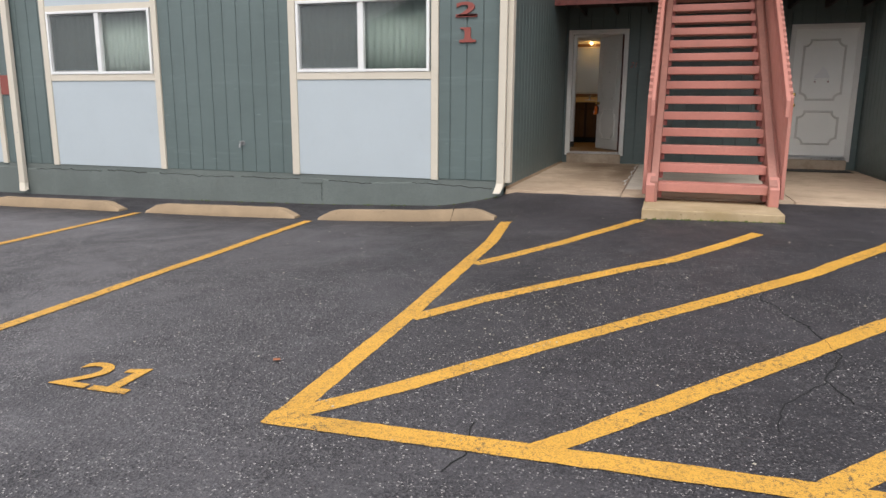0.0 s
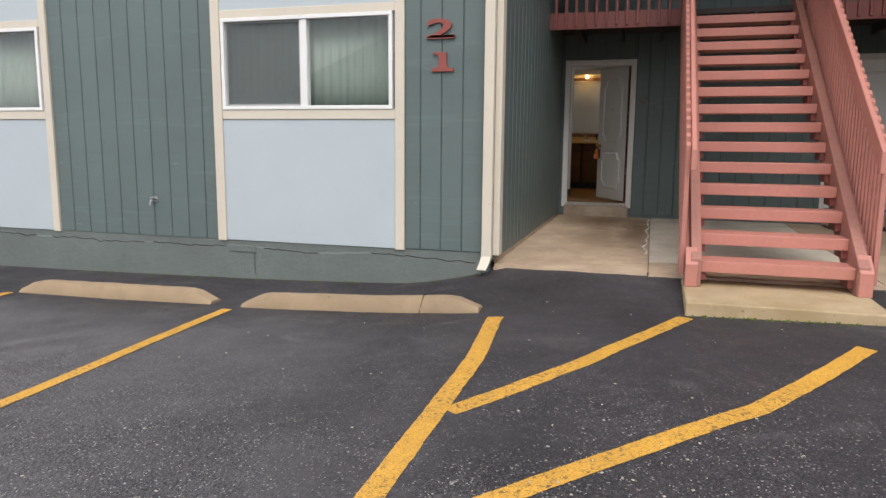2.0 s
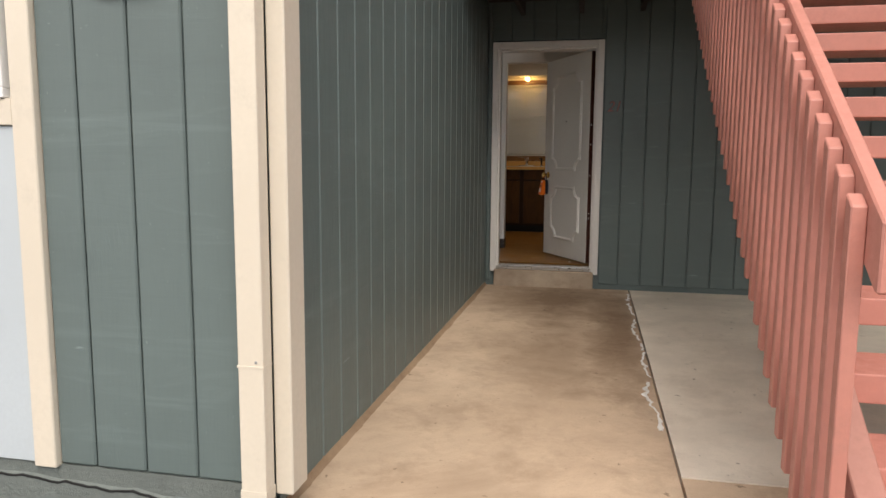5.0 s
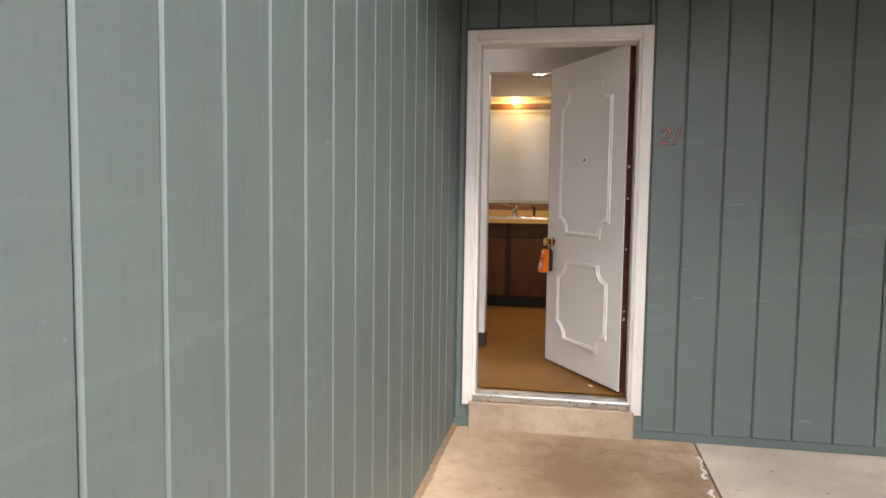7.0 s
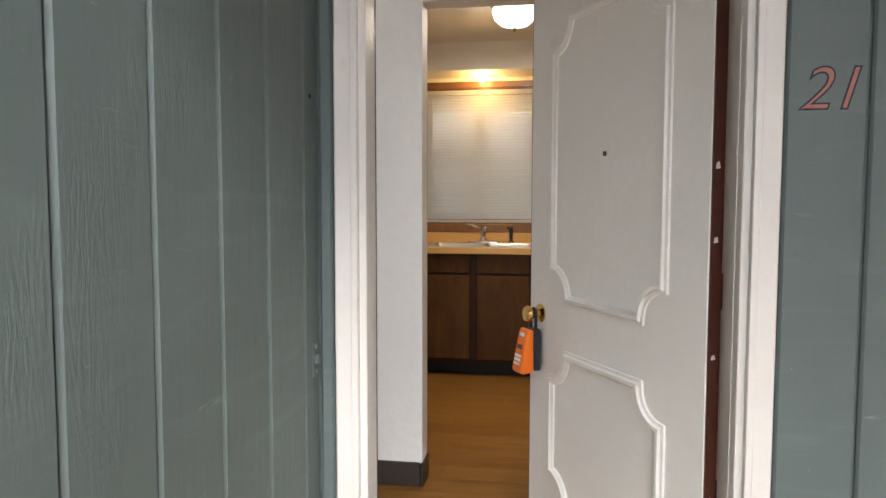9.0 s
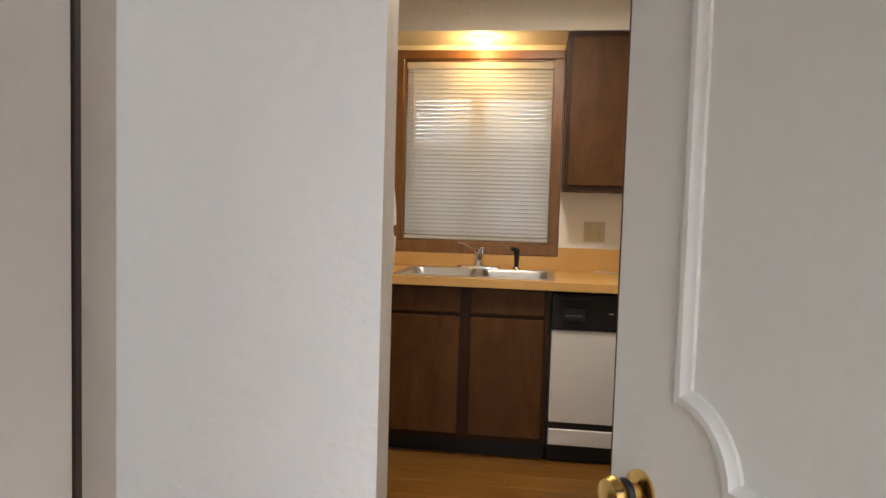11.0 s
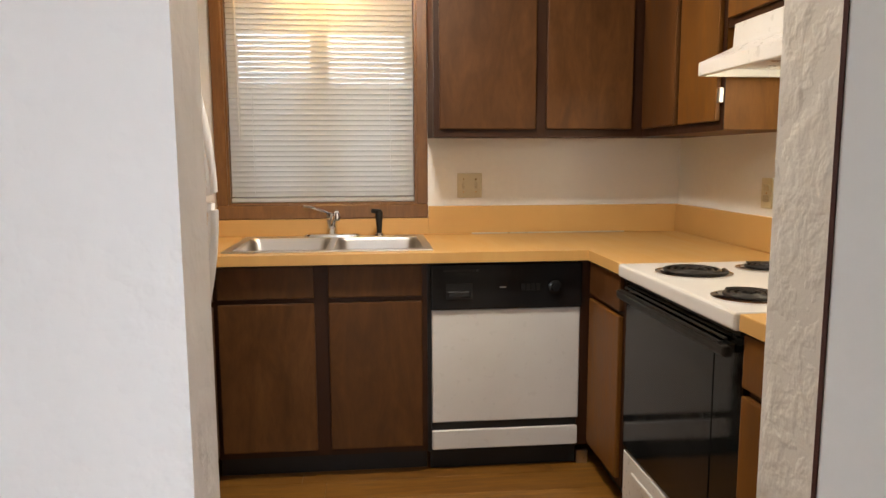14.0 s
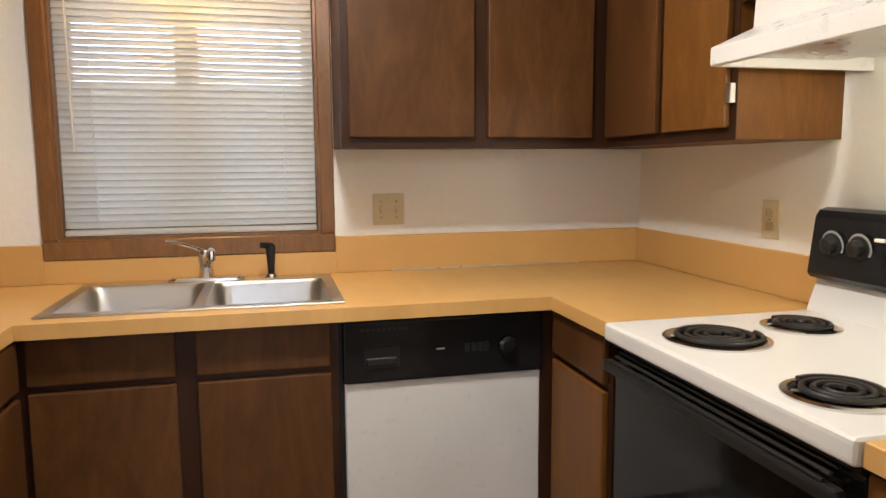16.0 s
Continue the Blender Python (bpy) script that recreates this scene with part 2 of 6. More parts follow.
def wood(name, dark, light, stretch=(1, 1, 8), rough=0.36, piece=0.35, scale=5.0, coat=0.25, twist=1.2, pores=0.5, relief=0.08):
    n = Nodes(name)
    v = n.mapped(tuple(8.0 / s for s in stretch))
    grain = n.noise(scale, 7, 0.65, v, twist)
    fine = n.noise(scale * 9, 5, 0.6, v)
    col = n.ramp(grain, [(0.28, dark), (0.72, light)])
    col = n.mix(n.math("MULTIPLY", n.mask(fine, 0.45, 0.8), pores), col, dark)
    col = n.mix(n.math("MULTIPLY", n.mask(n.noise(2.2, 4), 0.4, 0.75), 0.45), col, tint(dark, 0.8))
    col = n.mix(n.math("MULTIPLY", n.rand(), piece), col, tint(dark, 0.9))
    if relief:
        n.bump(fine, relief, 0.002)
    n.b.inputs["Coat Weight"].default_value = coat
    n.b.inputs["Coat Roughness"].default_value = 0.25
    return n.done(col, n.ramp(grain, [(0.3, (rough - 0.06,) * 3), (0.7, (rough + 0.12,) * 3)]))


def plain(name, c, rough=0.4, metal=0.0, vary=0.05, bump=0.05):
    n = Nodes(name)
    f = n.noise(30, 5, 0.6)
    col = n.ramp(n.noise(2.5, 4), [(0.3, tint(c, 1 - vary)), (0.7, tint(c, 1 + vary))])
    if not bump:
        return n.done(col, rough, metal)
    n.bump(f, bump, 0.002)
    return n.done(col, n.ramp(f, [(0.3, (max(0.02, rough - 0.05),) * 3), (0.7, (rough + 0.07,) * 3)]), metal)


def glow(name, c, strength):
    n = Nodes(name)
    n.b.inputs["Emission Color"].default_value = (*c, 1)
    n.b.inputs["Emission Strength"].default_value = strength
    return n.done(c, 0.4)


def glass(name, tone=(0.92, 0.96, 0.95)):
    n = Nodes(name)
    n.b.inputs["Transmission Weight"].default_value = 1.0
    n.b.inputs["IOR"].default_value = 1.45
    return n.done(tone, 0.02)


GREEN = (0.119, 0.154, 0.151)
M = dict(
    siding=siding("green_grey_siding", GREEN),
    foundation=painted("painted_foundation", (0.140, 0.161, 0.151), 0.6, 0.18, 60, 0.7, 0.15, lumps=0.5),
    trim=painted("cream_trim", (0.63, 0.565, 0.47), 0.5, 0.05, 50, 0.12, 0.12),
    panel=painted("pale_blue_panel", (0.455, 0.505, 0.54), 0.55, 0.04, 70, 0.12, 0.05),
    vinyl=plain("white_vinyl", (0.78, 0.77, 0.76), 0.35),
    door=painted("white_door_paint", (0.85, 0.84, 0.805), 0.42, 0.05, 40, 0.08, 0.06),
    redwood=painted("salmon_stair_paint", (0.50, 0.208, 0.165), 0.5, 0.14, 30, 0.25, 0.22, (1, 1, 1), 0.2),
    stringer=painted("weathered_stringer_paint", (0.36, 0.165, 0.130), 0.6, 0.22, 30, 0.3, 0.35),
    darkred=painted("dark_red_paint", (0.25, 0.075, 0.062), 0.5, 0.15, 40, 0.2),
    brown=painted("red_brown_rebate", (0.075, 0.020, 0.012), 0.45, 0.2, 40, 0.2, 0.0),
    # Landing deck and joists: the shade beneath is put into this near-black colour.
    deckshade=painted("shade_black_deck", (0.035, 0.024, 0.022), 0.7, 0.3, 30, 0.3),
    # Far door's mouldings: greyer paint carries their shadow outlines, plus dirt specks.
    shadetrim=painted("shade_toned_moulding", (0.66, 0.64, 0.60), 0.5, 0.10, 40, 0.1, 0.3),
    faded=painted("faded_red_paint", (0.40, 0.155, 0.125), 0.6, 0.3, 60, 0.1),
    number=painted("brick_red_number", (0.27, 0.065, 0.05), 0.45, 0.1, 40, 0.1),
    asphalt=asphalt_material(),
    paint=road_paint(),
    kerb=concrete("tan_concrete", (0.37, 0.265, 0.165), 0.45, (0.2, 0.15, 0.1)),
    slab=concrete("stained_concrete", (0.61, 0.465, 0.335), 0.55, (0.19, 0.115, 0.065), 0.5, ((-0.95, 12.7, 0.60, 1.1, 0.85), (-0.42, 11.6, 0.24, 1.7, 0.8), (-0.85, 10.9, 0.45, 1.5, 0.5))),
    slab2=concrete("grey_concrete", (0.76, 0.68, 0.575), 0.35, (0.27, 0.20, 0.14)),
    pad=concrete("step_pad_concrete", (0.48, 0.36, 0.225), 0.6, (0.24, 0.16, 0.04)),
    wall=plaster("white_textured_wall", (0.86, 0.85, 0.825), 0.40, 24),
    kitchenwall=plaster("smooth_white_wall", (0.84, 0.825, 0.785), 0.08, 40),
    ceil=plaster("ceiling_paint", (0.74, 0.70, 0.62), 0.35, 40),
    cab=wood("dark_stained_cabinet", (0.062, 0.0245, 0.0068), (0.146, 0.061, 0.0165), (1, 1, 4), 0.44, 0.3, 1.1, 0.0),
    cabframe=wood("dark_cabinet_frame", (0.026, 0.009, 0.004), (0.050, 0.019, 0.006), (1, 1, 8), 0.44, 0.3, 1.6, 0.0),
    # Lit copy of cab: the lamps' warm light on side-facing fronts, as colour.
    cablit=wood("lamplit_cabinet_side", (0.105, 0.041, 0.0085), (0.225, 0.095, 0.016), (1, 1, 5), 0.42, 0.25, 1.3, 0.0),
    oak=wood("oak_window_frame", (0.125, 0.054, 0.016), (0.255, 0.120, 0.037), (1, 1, 6), 0.36),
    counter=wood("butcher_block_laminate", (0.535, 0.312, 0.100), (0.625, 0.378, 0.130), (9, 1, 9), 0.34, 0.0, 1.2, 0.0, 0.2, 0.0, 0.0),
    counterside=wood("butcher_block_laminate_side", (0.535, 0.312, 0.100), (0.625, 0.378, 0.130), (1, 9, 9), 0.34, 0.0, 1.2, 0.0, 0.2, 0.0, 0.0),
    floor=wood("oak_plank_floor", (0.150, 0.060, 0.0100), (0.390, 0.190, 0.040), (9, 1, 1), 0.34, 0.40, 2.2, 0.0, 1.8),
    white=plain("white_enamel", (0.67, 0.665, 0.655), 0.24, 0.0, 0.015, 0.0),
    bisque=plain("off_white_appliance", (0.66, 0.655, 0.64), 0.3),
    fridge=plain("white_fridge", (0.76, 0.76, 0.76), 0.32, 0, 0.03, 0.12),
    black=plain("black_gloss", (0.010, 0.010, 0.011), 0.14),
    blackmat=plain("black_satin", (0.016, 0.016, 0.016), 0.4),
    steel=plain("brushed_steel", (0.56, 0.545, 0.525), 0.32, 1.0, 0.03, 0.0),
    chrome=plain("chrome", (0.66, 0.66, 0.66), 0.14, 1.0, 0.03, 0.0),
    brass=plain("brass", (0.72, 0.47, 0.16), 0.2, 1.0),
    almond=plain("almond_plastic", (0.60, 0.53, 0.36), 0.35),
    orange=plain("orange_plastic", (0.95, 0.20, 0.012), 0.4),
    navy=plain("dark_blue_rubber", (0.012, 0.016, 0.03), 0.5),
    grey=plain("grey_plastic", (0.3, 0.3, 0.3), 0.5),
    glassy=glass("window_glass"),
    blackglass=plain("oven_glass", (0.008, 0.009, 0.009), 0.06),
    curtain=painted("pale_green_curtain", (0.225, 0.265, 0.24), 0.8, 0.08, 90, 0.1),
    screen=plain("insect_screen", (0.13, 0.138, 0.132), 0.7),
    baseboard=plain("dark_vinyl_baseboard", (0.030, 0.020, 0.016), 0.4),
    caulk=plain("white_caulk", (0.8, 0.78, 0.75), 0.6),
    moss=painted("moss", (0.09, 0.12, 0.02), 0.9, 0.4, 80, 0.5),
    gravel=painted("leaf_litter", (0.50, 0.45, 0.37), 0.8, 0.4, 80, 0.3),
    rust=concrete("rusty_mortar", (0.38, 0.27, 0.175), 0.7, (0.13, 0.075, 0.04)),
    dryleaf=plain("dry_leaf", (0.36, 0.13, 0.06), 0.7),
    bronze=plain("bronze", (0.10, 0.065, 0.04), 0.35, 0.9),
    ovenglass=plain("smoked_oven_glass", (0.012, 0.013, 0.014), 0.08),
    hole=plain("dark_void", (0.01, 0.01, 0.01), 0.9),
    alum=plain("aluminium_sill", (0.62, 0.61, 0.60), 0.3, 1.0),
)
for shiny in ("black", "blackmat", "blackglass", "ovenglass"):
    M[shiny].node_tree.nodes["Principled BSDF"].inputs["Specular IOR Level"].default_value = 0.28
for satin in ("cab", "cabframe", "cablit", "floor"):
    M[satin].node_tree.nodes["Principled BSDF"].inputs["Specular IOR Level"].default_value = 0.26
n = Nodes("white_blind_slat")
n.b.inputs["Transmission Weight"].default_value = 0.0
tr = n.node("ShaderNodeBsdfTranslucent", Color=(0.90, 0.93, 0.97, 1))
mx = n.node("ShaderNodeMixShader", Fac=0.62)
n.link(n.b.outputs[0], mx.inputs[1])
n.link(tr.outputs[0], mx.inputs[2])
n.link(mx.outputs[0], n.t.nodes["Material Output"].inputs["Surface"])
M["blind"] = n.done((0.80, 0.77, 0.70), 0.4)


# ---- building blocks ----
def link_mesh(name, bm, material, smooth=False):
    me = bpy.data.meshes.new(name)
    bm.to_mesh(me)
    bm.free()
    me.materials.append(M[material])
    if smooth:
        me.polygons.foreach_set("use_smooth", [True] * len(me.polygons))
        me.set_sharp_from_angle(angle=radians(40))
    return new(name, me)


def adopt(ob, parent):
    ob.parent = parent
    base = parent
    while base.parent:
        base = base.parent
    ob.matrix_parent_inverse = Matrix.Translation(-base.location) if parent is base else Matrix.Identity(4)
    return ob


def part(name, bm, material, parent, label="", smooth=False):
    ob = adopt(link_mesh(name, bm, material, smooth), parent)
    if label:
        ob["label"] = label
    return ob


def solo(name, bm, material, label, category, group="", kind="", smooth=False):
    return tagged(link_mesh(name, bm, material, smooth), label, category, group, kind)


def thing(name, at, label, category, group="", kind=""):
    ob = new(name)
    ob.location = at
    ob.empty_display_size = 0.1
    return tagged(ob, label, category, group, kind)


def box(lo, hi, bevel=0.0, seg=1, bm=None):
    own = bmesh.new()
    made = bmesh.ops.create_cube(own, size=1.0)
    for v in made["verts"]:
        v.co = Vector([(a + b) / 2 + c * (b - a) for a, b, c in zip(lo, hi, v.co)])
    if bevel:
        bmesh.ops.bevel(own, geom=own.edges[:], offset=bevel, segments=seg, affect="EDGES", profile=0.6)
    return join(bm, own)


def join(bm, own):
    if bm is None:
        return own
    me = bpy.data.meshes.new("tmp")
    own.to_mesh(me)
    own.free()
    bm.from_mesh(me)
    bpy.data.meshes.remove(me)
    return bm


def move(bm, m):
    bm.transform(m)
    return bm


def cyl(a, b, r, r2=None, seg=16, bm=None, caps=True):
    own = bmesh.new()
    a, b = Vector(a), Vector(b)
    d = b - a
    bmesh.ops.create_cone(own, cap_ends=caps, segments=seg, radius1=r, radius2=r if r2 is None else r2, depth=d.length)
    own.transform(Matrix.Translation((a + b) / 2) @ d.to_track_quat("Z", "Y").to_matrix().to_4x4())
    return join(bm, own)


def lathe(profile, seg=24, at=(0, 0, 0), axis="Z", bm=None):
    own = bmesh.new()
    rings = []
    for r, z in profile:
        rings.append([own.verts.new((r * math.cos(2 * math.pi * i / seg), r * math.sin(2 * math.pi * i / seg), z)) for i in range(seg)])
    for p, q in zip(rings, rings[1:]):
        for i in range(seg):
            own.faces.new((p[i], p[(i + 1) % seg], q[(i + 1) % seg], q[i]))
    own.faces.new(rings[-1])
    own.faces.new(list(reversed(rings[0])))
    turn = {"Z": Matrix.Identity(4), "Y": Matrix.Rotation(radians(-90), 4, "X"), "-Y": Matrix.Rotation(radians(90), 4, "X"), "-X": Matrix.Rotation(radians(-90), 4, "Y"), "X": Matrix.Rotation(radians(90), 4, "Y")}[axis]
    own.transform(Matrix.Translation(at) @ turn)
    return join(bm, own)


def tube(points, r, seg=10, bm=None, flat=1.0):
    own = bmesh.new()
    pts = [Vector(p) for p in points]
    rings = []
    for i, p in enumerate(pts):
        d = (pts[min(i + 1, len(pts) - 1)] - pts[max(i - 1, 0)]).normalized()
        q = d.to_track_quat("Z", "Y")
        rings.append([own.verts.new(p + q @ Vector((r * math.cos(2 * math.pi * k / seg), flat * r * math.sin(2 * math.pi * k / seg), 0))) for k in range(seg)])
    for a, b in zip(rings, rings[1:]):
        for k in range(seg):
            own.faces.new((a[k], a[(k + 1) % seg], b[(k + 1) % seg], b[k]))
    own.faces.new(list(reversed(rings[0])))
    own.faces.new(rings[-1])
    return join(bm, own)


def prism(outline, axis, lo, hi, bevel=0.0, bm=None):
    """A flat outline of (u, v) pairs pushed along an axis: x takes (y, z), y takes (x, z), z takes (x, y)."""
    own = bmesh.new()
    put = {"x": lambda u, v, w: (w, u, v), "y": lambda u, v, w: (u, w, v), "z": lambda u, v, w: (u, v, w)}[axis]
    a = [own.verts.new(put(u, v, lo)) for u, v in outline]
    b = [own.verts.new(put(u, v, hi)) for u, v in outline]
    own.faces.new(a)
    own.faces.new(list(reversed(b)))
    for i in range(len(a)):
        j = (i + 1) % len(a)
        own.faces.new((a[j], a[i], b[i], b[j]))
    bmesh.ops.recalc_face_normals(own, faces=own.faces[:])
    if bevel:
        bmesh.ops.bevel(own, geom=own.edges[:], offset=bevel, segments=1, affect="EDGES")
    return join(bm, own)


def lettering(text, size, depth, place, turn, shear=0.0, bold=0.0):
    cu = bpy.data.curves.new("text", "FONT")
    cu.body, cu.size, cu.extrude, cu.shear, cu.offset = text, size, depth, shear, bold
    ob = bpy.data.objects.new("text", cu)
    scene.collection.objects.link(ob)
    me = bpy.data.meshes.new_from_object(ob.evaluated_get(bpy.context.evaluated_depsgraph_get()))
    bpy.data.objects.remove(ob)
    bm = bmesh.new()
    bm.from_mesh(me)
    bm.transform(Matrix.Translation(place) @ turn)
    return bm


UPRIGHT = Matrix.Rotation(radians(90), 4, "X")


# ---- ground ----
def ground_z(x, y):
    g = np.interp(x, [-30, -9, -6.15, -3.69, -2.4, -1.31, 0.05, 1.1, 4, 30], [-0.05, 0.04, 0.07, 0.115, 0.17, 0.25, 0.335, 0.36, 0.38, 0.4])
    r = np.interp(y, [-40, 2.8, 3.4, 5.5, 7.65], [0, 0, 0.10, 0.56, 1.0])
    z = g * r
    far = np.interp(x, [-30, -9, -6, -4, -3, -2.4, -2.1, -1.78, -1.6, 30], [0.09, 0.09, 0.13, 0.17, 0.205, 0.228, 0.29, 0.358, 0.44, 0.44])
    t = np.interp(y, [7.65, 8.72], [0, 1])
    return float(z + max(far - z, 0) * t * t)


def build_ground():
    xs = sorted(set([-1500, -300, -60, -30, -20, -15, 12, 15, 20, 30, 60, 300, 1500] + [round(-12 + 0.25 * i, 3) for i in range(93)]))
    ys = sorted(set([-1500, -300, -60, -20, -8, -4, -2] + [round(-1 + 0.25 * i, 3) for i in range(39)] + [8.70, 8.80, 9.5, 20, 60, 300, 1500]))
    bm = bmesh.new()
    grid = [[bm.verts.new((x, y, ground_z(x, y) - (0.25 if y > 9 else 0.0) + (0.006 * noise.noise((x * 0.9, y * 0.9, 0)) if -3 < y < 8 else 0))) for x in xs] for y in ys]
    for a, b in zip(grid, grid[1:]):
        for i in range(len(xs) - 1):
            bm.faces.new((a[i], a[i + 1], b[i + 1], b[i]))
    return solo("ground", bm, "asphalt", "dark worn asphalt of a sloping parking lot", "parking lot", kind="structure", smooth=True)


build_ground()


import itertools
laid = itertools.count()


def stripe(name, pts, width, label):
    """A painted band along a line of (x, y) points, draped on the ground."""
    fine = []
    for (x0, y0), (x1, y1) in zip(pts, pts[1:]):
        k = max(2, int(math.hypot(x1 - x0, y1 - y0) / 0.04))
        fine += [(x0 + (x1 - x0) * i / k, y0 + (y1 - y0) * i / k) for i in range(k)]
    fine.append(pts[-1])
    lift = 0.0022 + 0.0005 * next(laid)
    bm = bmesh.new()
    rows = []
    for i, (x, y) in enumerate(fine):
        a, b = fine[max(0, i - 1)], fine[min(len(fine) - 1, i + 1)]
        d = Vector((b[0] - a[0], b[1] - a[1])).normalized()
        row = []
        for s in (-1.0, -0.33, 0.33, 1.0):
            w = s * width / 2 * (1 + 0.10 * noise.noise((x * 6, y * 6, s)) + 0.09 * noise.noise((x * 31, y * 31, s)))
            px, py = x - d.y * w, y + d.x * w
            row.append(bm.verts.new((px, py, ground_z(px, py) + lift + (0.006 * noise.noise((px * 0.9, py * 0.9, 0))))))
        rows.append(row)
    for a, b in zip(rows, rows[1:]):
        for i in range(3):
            bm.faces.new((a[i], b[i], b[i + 1], a[i + 1]))
    bmesh.ops.recalc_face_normals(bm, faces=bm.faces[:])
    if sum(f.normal.z for f in bm.faces) < 0:
        bmesh.ops.reverse_faces(bm, faces=bm.faces[:])
    return solo(name, bm, "paint", label, "road marking", "yellow parking lines", smooth=True)


stripe("parking_line", [(-1.37, 7.61), (-1.30, 6.70), (-1.335, 4.62), (-1.40, 3.15)], 0.12, "yellow painted line bordering the hatched zone")
stripe("parking_line", [(-1.24, 5.90), (-1.0, 6.22), (-0.745, 6.57), (-0.62, 6.735), (-0.485, 6.965), (-0.333, 7.195), (-0.164, 7.445), (-0.015, 7.67)], 0.115, "slanting yellow hatch line ending at the step")
stripe("parking_line", [(-1.29, 4.56), (-0.96, 5.00), (-0.60, 5.38), (-0.14, 5.82), (0.27, 6.20), (0.58, 6.62), (1.01, 7.24)], 0.115, "slanting yellow hatch line with worn paint")
stripe("parking_line", [(-1.40, 3.17), (-1.01, 3.58), (-0.68, 3.97), (-0.29, 4.41), (0.16, 4.89), (0.69, 5.43), (1.27, 6.07), (1.47, 6.35), (1.95, 6.98), (2.25, 7.40)], 0.115, "slanting yellow hatch line with worn paint")
stripe("parking_line", [(-0.23, 3.19), (0.09, 3.55), (0.46, 3.96), (0.90, 4.44), (1.50, 5.11), (3.0, 6.72)], 0.115, "slanting yellow hatch line with worn paint")
stripe("parking_line", [(0.80, 3.15), (1.9, 4.3), (3.2, 5.7)], 0.125, "slanting yellow hatch line with worn paint")
stripe("parking_line", [(-1.47, 3.13), (-0.5, 3.165), (0.95, 3.20), (2.6, 3.22)], 0.125, "long yellow base line of the hatched zone")
stripe("parking_line", [(-3.69, 7.62), (-3.735, 5.5), (-3.77, 2.9)], 0.10, "yellow painted line between two parking bays")
stripe("parking_line", [(-6.15, 7.71), (-6.09, 5.5), (-6.05, 2.9)], 0.10, "yellow painted line between two parking bays")

numbers = lettering("2", 0.40, 0.0008, (0, 0, 0.005), Matrix.Identity(4), 0, 0.004)
lo, hi = min(v.co.x for v in numbers.verts), max(v.co.x for v in numbers.verts)
top = max(v.co.y for v in numbers.verts)
for v in numbers.verts:
    v.co.x = -2.755 + (v.co.x - lo) * 0.225 / (hi - lo)
    v.co.y = 3.135 + v.co.y * 0.30 / top
prism([(-2.50, 3.125), (-2.28, 3.135), (-2.28, 3.185), (-2.355, 3.183), (-2.355, 3.44), (-2.475, 3.40), (-2.475, 3.355), (-2.42, 3.37), (-2.42, 3.18), (-2.50, 3.175)], "z", 0.0042, 0.0058, 0, numbers)
for v in numbers.verts:
    v.co.z += ground_z(v.co.x, v.co.y)
solo("bay_number", numbers, "paint", "stencilled yellow bay number 21 on the asphalt", "road marking")


def wheel_stop(x0, x1, y, label):
    zt = 0.125
    root = thing("wheel_stop", ((x0 + x1) / 2, y, ground_z((x0 + x1) / 2, y)), label, "wheel stop", "wheel stops")
    bm = bmesh.new()
    k = 26
    rows = []
    for i in range(k + 1):
        u = i / k
        x = x0 + (x1 - x0) * u
        e = min(1.0, min(u, 1 - u) * (x1 - x0) / 0.20)
        h = zt * (0.30 + 0.70 * e)
        z = ground_z(x, y) - 0.01
        wob = 0.006 * noise.noise((x * 5, y, 1))
        half = 0.085
        prof = [(-half, 0), (-half, h * 0.35), (-half * 0.62, h), (half * 0.62, h), (half, h * 0.35), (half, 0)]
        rows.append([bm.verts.new((x + (0.02 * noise.noise((p * 9, i, x)) if i in (0, k) else 0), y + p + wob, z + q + 0.004 * noise.noise((x * 12, p * 30, q * 30)))) for p, q in prof])
    for a, b in zip(rows, rows[1:]):
        for i in range(5):
            bm.faces.new((a[i], b[i], b[i + 1], a[i + 1]))
    bm.faces.new(rows[0])
    bm.faces.new(list(reversed(rows[-1])))
    bmesh.ops.recalc_face_normals(bm, faces=bm.faces[:])
    part("block", bm, "kerb", root, smooth=True)
    return root


stop = wheel_stop(-3.64, -1.53, 7.80, "tan concrete wheel stop, cracked across near one end")
crack = bmesh.new()
tube([(-2.01, 7.713, 0.20), (-2.0, 7.722, 0.25), (-1.985, 7.75, 0.325), (-2.0, 7.80, 0.327), (-1.99, 7.85, 0.326)], 0.004, 5, crack)
part("crack", crack, "hole", stop, "dark crack across the concrete")
wheel_stop(-6.08, -3.95, 7.83, "tan concrete wheel stop with worn edges")
wheel_stop(-8.75, -6.50, 7.83, "tan concrete wheel stop with worn edges")
wheel_stop(-11.2, -8.98, 7.83, "tan concrete wheel stop with worn edges")

litter = bmesh.new()
random.seed(5)
for i in range(420):
    x, y = random.uniform(-3.4, 3.0), random.uniform(2.2, 8.4)
    if random.random() < 0.45:
        x, y = random.gauss(-0.35, 0.35), random.gauss(4.9, 0.6)
    s = random.choice((0.002, 0.003, 0.004, 0.006))
    own = box((-s, -s * 0.7, 0), (s, s * 0.7, s * 0.5))
    own.transform(Matrix.Translation((x, y, ground_z(x, y) + 0.006)) @ Matrix.Rotation(random.uniform(0, 6), 4, "Z"))
    join(litter, own)
solo("loose_chips", litter, "gravel", "small pale stone chips and leaf bits on the asphalt", "debris", kind="stuff")
leaf = bmesh.new()
own = box((-0.02, -0.013, 0), (0.02, 0.013, 0.005), 0.002)
own.transform(Matrix.Translation((-1.77, 3.72, ground_z(-1.77, 3.72) + 0.012)) @ Matrix.Rotation(0.5, 4, "Z"))
